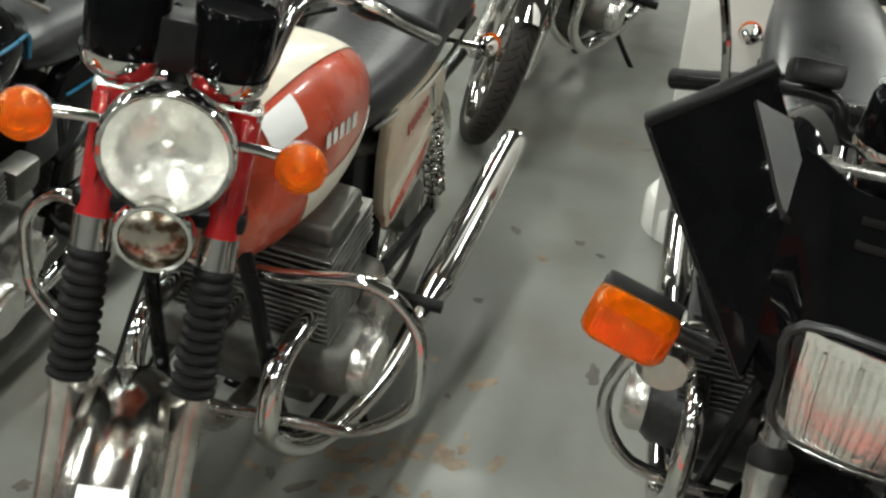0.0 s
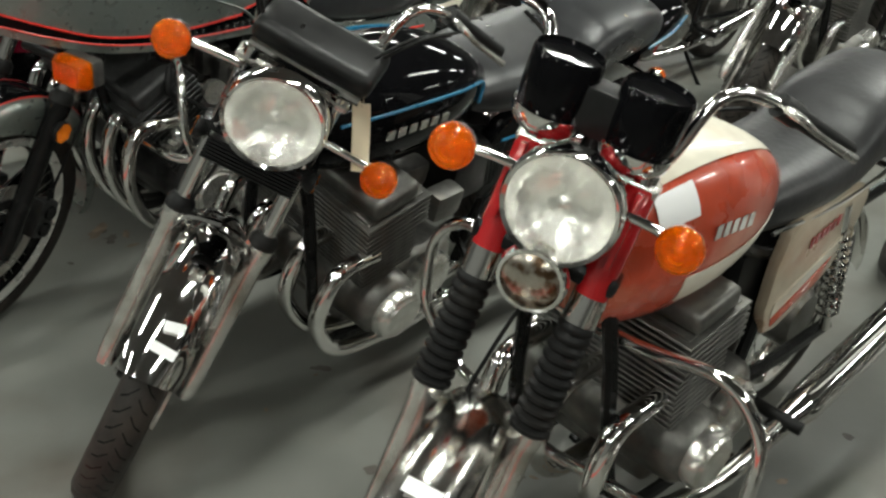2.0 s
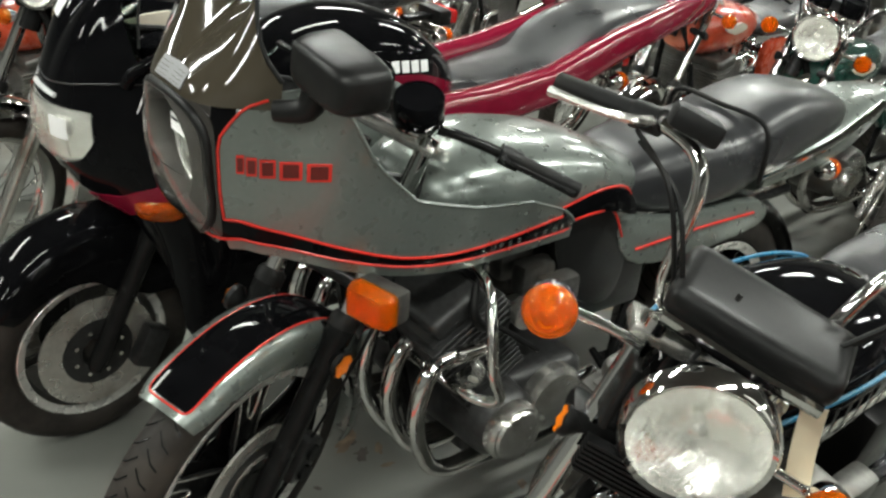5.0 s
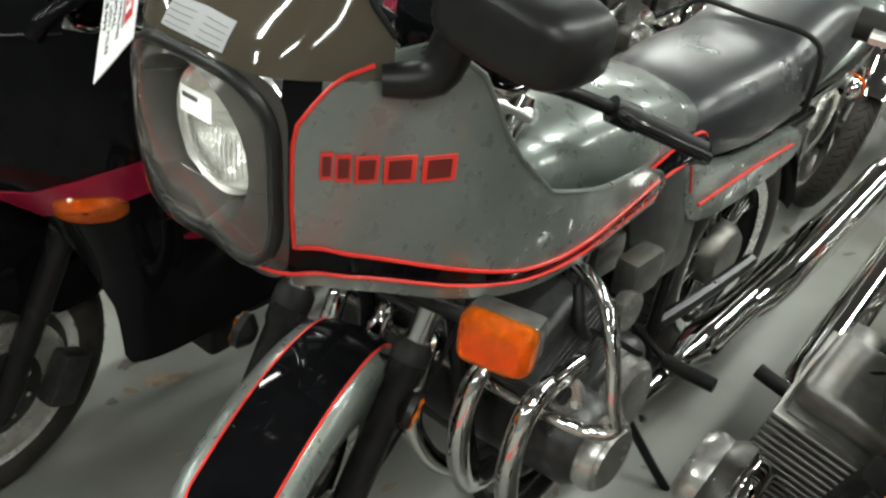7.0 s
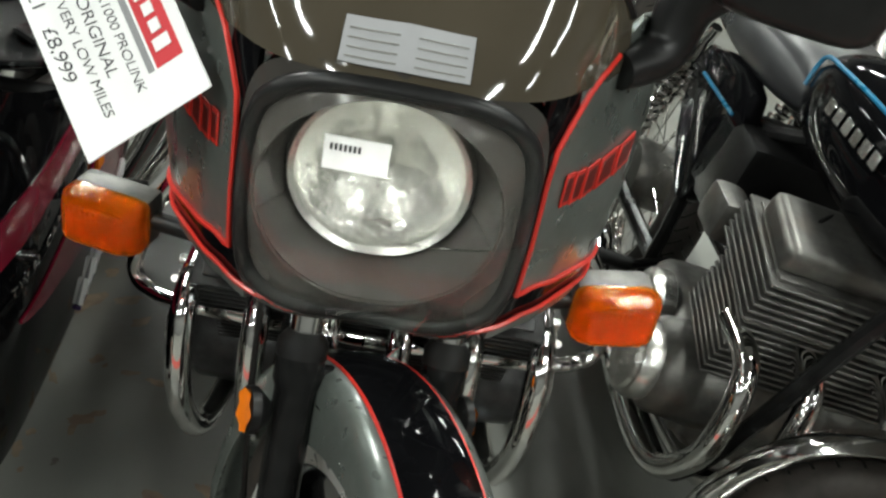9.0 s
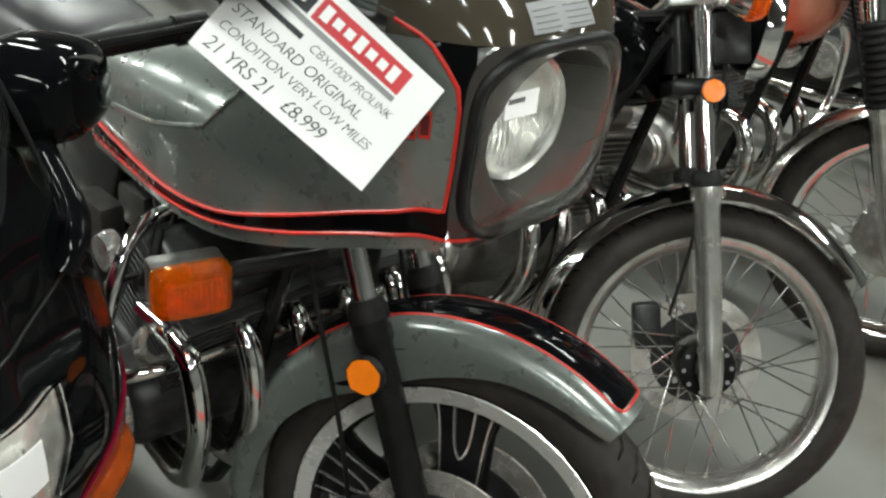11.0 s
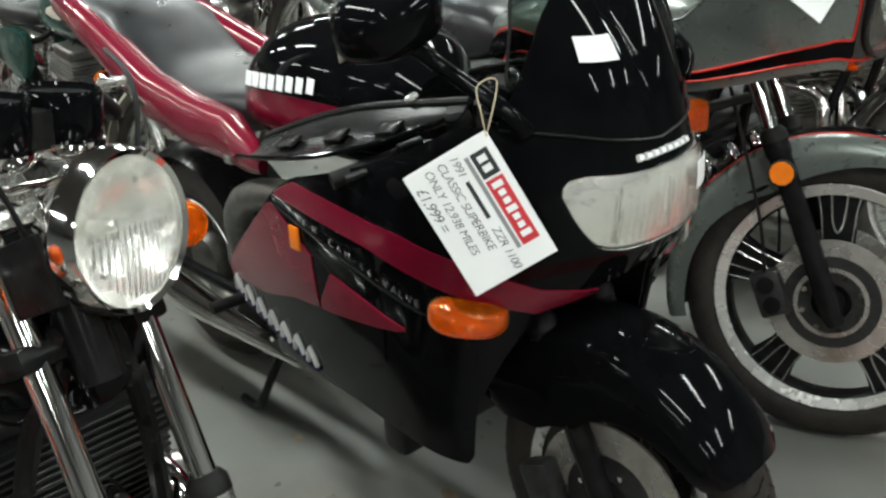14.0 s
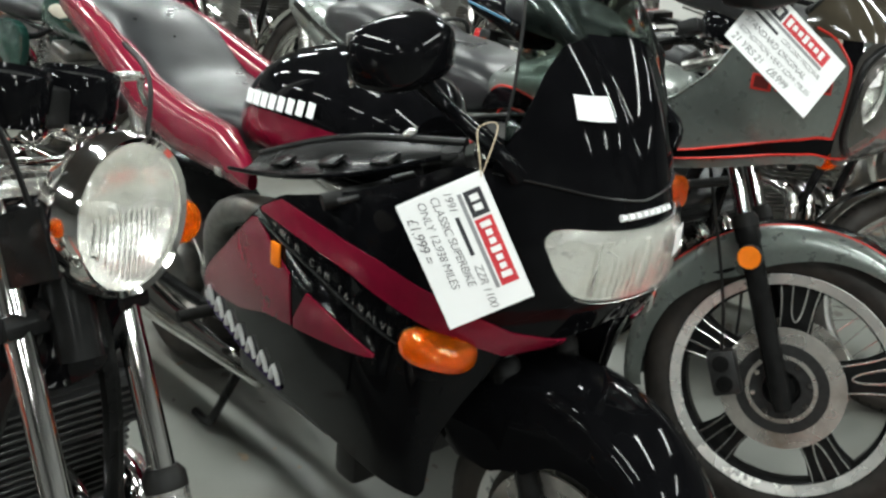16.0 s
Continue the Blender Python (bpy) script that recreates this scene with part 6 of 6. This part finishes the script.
def black_tourer():
    b = bike("black touring motorcycle with angular fairing wings and rectangular headlight", 2.625, 0.0, 0, 4)
    fm = steer_frame((0, 0.03, 0.33), 27, 0.05, 8)
    w = wheel(b, "front_wheel", fm, 0.33, 0.1, "cast")
    for s in (-1, 1):
        disc(w, s * 0.07)
    fork(b, fm, 0.33, 0.1, 0.8, ALU, low=0.36)
    mudguard(b, fm, 0.37, 0.07, 25, 160, BLACKPAINT)
    plan = [(0, -0.09), (0.07, -0.085), (0.12, -0.07), (0.16, -0.05), (0.2, 0.0), (0.25, 0.05), (0.31, 0.1), (0.36, 0.17), (0.38, 0.27), (0.385, 0.38)]
    at = hull(plan, [(0.7, 0.2), (0.85, 0.05), (1.0, 0.0), (1.15, 0.06), (1.3, 0.14), (1.5, 0.3)], [(0.7, 0.55), (0.85, 0.8), (1.0, 0.95), (1.2, 1.0), (1.4, 0.9), (1.5, 0.8)])
    zlow = lambda t: pl(t, [(0, 0.9), (3, 0.91), (4.2, 0.935), (5, 0.9), (6, 0.95), (7, 1.01), (8, 1.07), (9, 1.12)])
    ztop = lambda t: pl(t, [(0, 1.19), (3, 1.2), (4, 1.21), (5, 1.22), (7, 1.25), (8, 1.22), (9, 1.18)])
    f = part("fairing", patch(at, -4.2, 4.2, zlow, ztop, 20, 10, 0.006), BLACKPAINT, b, "gloss black touring fairing")
    for zz in (1.15, 1.175):
        part("vent_rib", tube([at(-2.6 + 5.2 * q / 8, zz, 0.002) for q in range(9)], 0.005, 6, 1), FRAMEBLACK, f)
    for s in (-1, 1):
        # flat angular wing with a folded top lip and a stepped inner flange
        A, B, C, D = V((s * 0.368, 0.28, 1.092)), V((s * 0.234, 0.26, 1.205)), V((s * 0.168, 0.05, 1.115)), V((s * 0.2, -0.005, 0.933))
        rows = []
        for q in range(9):
            k = q / 8
            l, r = A.lerp(D, k), B.lerp(C, k)
            rows.append([l.lerp(r, j / 8) + V((0, -0.018 * math.sin(math.pi * j / 8) * (1 - k), 0)) for j in range(9)])
        part("side_fairing", shell([[tuple(p) for p in r] for r in rows], 0.006 * s), BLACKPAINT, f, "black angular fairing wing with a stepped flange")
        part("top_lip", tube([A + V((0, 0, 0.004)), A.lerp(B, 0.5) + V((0, -0.012, 0.006)), B + V((0, 0, 0.004))], 0.013, 10, 4), PLASTIC, f)
        part("edge_trim", tube([tuple(A), tuple(A.lerp(D, 0.5)), tuple(D)], 0.007, 8, 3), FRAMEBLACK, f)
        fl = [[tuple(B.lerp(C, k) + V((s * -0.05 * w_, -0.016 - 0.008 * (1 - w_), -0.02 * w_))) for w_ in (-0.9, -0.6, -0.3, 0.0)] for k in (0.3, 0.4, 0.5, 0.75, 1.0)]
        part("wing_step", shell(fl, 0.006 * s), PLASTIC, f, "matt black inner flange")
        part("wing_stay", tube([(s * 0.12, 0.2, 0.86), (s * 0.22, 0.12, 0.9), (s * 0.26, 0.14, 0.97)], 0.01, 8, 3), FRAMEBLACK, f)
        square_indicator(b, pose(s * 0.335, 0.04, 0.945, 0, s * -12, s * 8), 0.104, 0.062, 0.06, s)
        part("horn", lathe([(0.001, 0.04), (0.035, 0.035), (0.04, 0.0), (0.03, -0.012), (0.001, -0.012)], 24, "y"), OLDCHROME, b, m=pose(s * 0.27, 0.16, 0.8))
        crash_bar(b, [(s * 0.08, 0.42, 0.7), (s * 0.26, 0.36, 0.72), (s * 0.33, 0.38, 0.55), (s * 0.26, 0.4, 0.4), (s * 0.08, 0.42, 0.36)])
        mm = pose(s * 0.34, 0.28, 1.36, 0, 0, s * -10)
        mr = part("mirror", lathe([(0.001, -0.03), (0.03, -0.026), (0.05, 0.0), (0.05, 0.008), (0.001, 0.01)], 24, "y"), CHROME, b, m=mm)
        part("mirror_stem", tube([(s * 0.34, 0.28, 1.34), (s * 0.3, 0.3, 1.22), (s * 0.28, 0.34, 1.12)], 0.006, 8), CHROME, mr)
    part("headlight", patch(at, -3.2, 3.2, lambda t: 0.9, lambda t: 1.055, 16, 6, 0.004, 0.012), LAMPGLASS, b, "rectangular clear ribbed headlight").visible_shadow = False
    part("reflector", patch(at, -3.1, 3.1, lambda t: 0.905, lambda t: 1.05, 16, 6, 0.003, 0.003), REFLECTOR, b)
    for q in range(-14, 15):
        part("lens_rib", tube([at(q * 0.21, 0.917, 0.012), at(q * 0.21, 0.98, 0.015), at(q * 0.21, 1.04, 0.012)], 0.0014 if q % 4 else 0.003, 6, 2), LAMPGLASS, b)
    part("lamp_rim", tube([at(t, z, 0.008) for t, z in ((-3.1, 0.902), (0, 0.895), (3.1, 0.902), (3.35, 0.975), (3.1, 1.053), (0, 1.06), (-3.1, 1.053), (-3.35, 0.975))], 0.006, 8, 4, True), DARKALU, b, "dark metal headlight rim")
    secs = [(0.4, 0.08, 0.82, 0.95), (0.48, 0.15, 0.79, 1.0), (0.7, 0.16, 0.77, 1.0), (0.9, 0.12, 0.79, 0.94), (1.0, 0.06, 0.82, 0.88)]
    part("fuel_tank", loft(secs), BLACKPAINT, b, "gloss black petrol tank")
    part("seat", loft([(0.92, 0.12, 0.78, 0.86), (1.1, 0.15, 0.76, 0.88), (1.4, 0.15, 0.78, 0.93), (1.7, 0.12, 0.82, 0.92)], 3.0), VINYL, b)
    engine(b, 0.55, 0.42, 0.5, 4, 10, DARKALU, ALU, 0.24)
    for x_ in (-0.18, -0.06, 0.06, 0.18):
        exhaust(b, x_, 0.48, 0.56, 0.12, 0.27, math.copysign(0.2, x_), 1.0, 1.7, 0.4, 0.02, 0.043, CHROME, abs(x_) > 0.1)
    chassis(b, (0.3, 1.05), 1.5, 0.32)
    handlebar(b, fm, 0.8, 0.06, 0.32, 0.2, bar=FRAMEBLACK, lever=FRAMEBLACK)
    clocks(b, fm @ pose(0, -0.03, 0.86, 30))
    rear_end(b, 1.5, 0.32, 0.13, "cast", 0.9)
    pegs(b, 0.95, 0.36, 0.19)
    stand(b, 0.95, 4)
    return b


red_gaitered()
black_four()
silver_six()
faired_sports()
black_tourer()
naked("black naked motorcycle with large round chrome headlight", -1.7, 0.035, 0, 5, 22, BLACKPAINT, lamp_r=0.1, metal=DARKALU).scale = (1.08, 1.08, 1.08)

# ---- second and third rows ----
row = [naked("small red-tanked naked motorcycle standing in the second row", -1.02, 2.42, 4, 6, 15, ORANGERED),
       naked("dark green motorcycle with cream mudguard in the second row", -0.4, 2.3, 2, 7, 20, GREEN, CREAM),
       naked("crimson naked motorcycle with cast wheels in the second row", 0.02, 2.66, -4, 6, 25, MAGENTA, CHROME, rim="cast"),
       naked("black naked motorcycle with wire wheels in the second row", 1.68, 2.4, -14, 8, 28, BLACKPAINT, CHROME)]
for small in row[:3]:
    small.scale = (0.88, 0.88, 0.88)
for i, (x, y, yaw) in enumerate(((-1.75, 2.9, 3), (0.75, 2.85, -4), (-2.75, 2.8, 5), (-3.5, 2.7, 4), (2.9, 2.5, -6), (3.7, 2.5, -4), (-3.2, 4.9, 5), (-2.4, 5.0, 0), (-1.6, 4.9, 6), (-0.8, 5.0, 2), (0.0, 4.9, -3), (0.8, 5.0, 4), (1.6, 4.95, -2), (2.4, 5.0, 3), (3.2, 4.9, 0), (-2.5, 0.1, 2), (3.5, 0.05, -2))):
    copy_thing(row[(i * 3 + i // 4) % 4], pose(x, y, 0, 0, 6, yaw))

# ---- price cards ----
price_tag(Matrix(((0.478, 0.757, -0.445, -0.337), (-0.586, -0.104, -0.803, 0.143), (-0.654, 0.645, 0.395, 1.226), (0, 0, 0, 1))), 0.236, 0.144,
          [("#", 0.05, 0.53, 0.1), ("CBX1000 PROLINK", 0.4, 0.53, 0.1), ("STANDARD ORIGINAL", 0.04, 0.38, 0.125), ("CONDITION VERY LOW MILES", 0.04, 0.23, 0.108), ("21 YRS 21   \u00a38,999", 0.04, 0.06, 0.15)],
          "white price card with red header and handwritten lines", [(0.02, 0.14, 0), (0.0, 0.2, -0.02), (0.05, 0.26, -0.04)])
price_tag(Matrix(((0.161, 0.69, -0.706, -1.104), (-0.462, -0.58, -0.672, 0.234), (-0.873, 0.433, 0.224, 1.035), (0, 0, 0, 1))), 0.222, 0.149,
          [("1991", 0.04, 0.52, 0.13), ("#", 0.25, 0.52, 0.12), ("ZZR 1100", 0.62, 0.52, 0.13), ("CLASSIC SUPERBIKE", 0.04, 0.37, 0.13), ("ONLY 12,938 MILES", 0.04, 0.22, 0.13), ("\u00a31,999 =", 0.12, 0.05, 0.16)],
          "white price card with red header hanging on string", [(0.01, 0.145, 0.001), (-0.02, 0.155, 0.0), (-0.06, 0.17, -0.02), (-0.05, 0.2, -0.03), (0.01, 0.145, 0.001)])
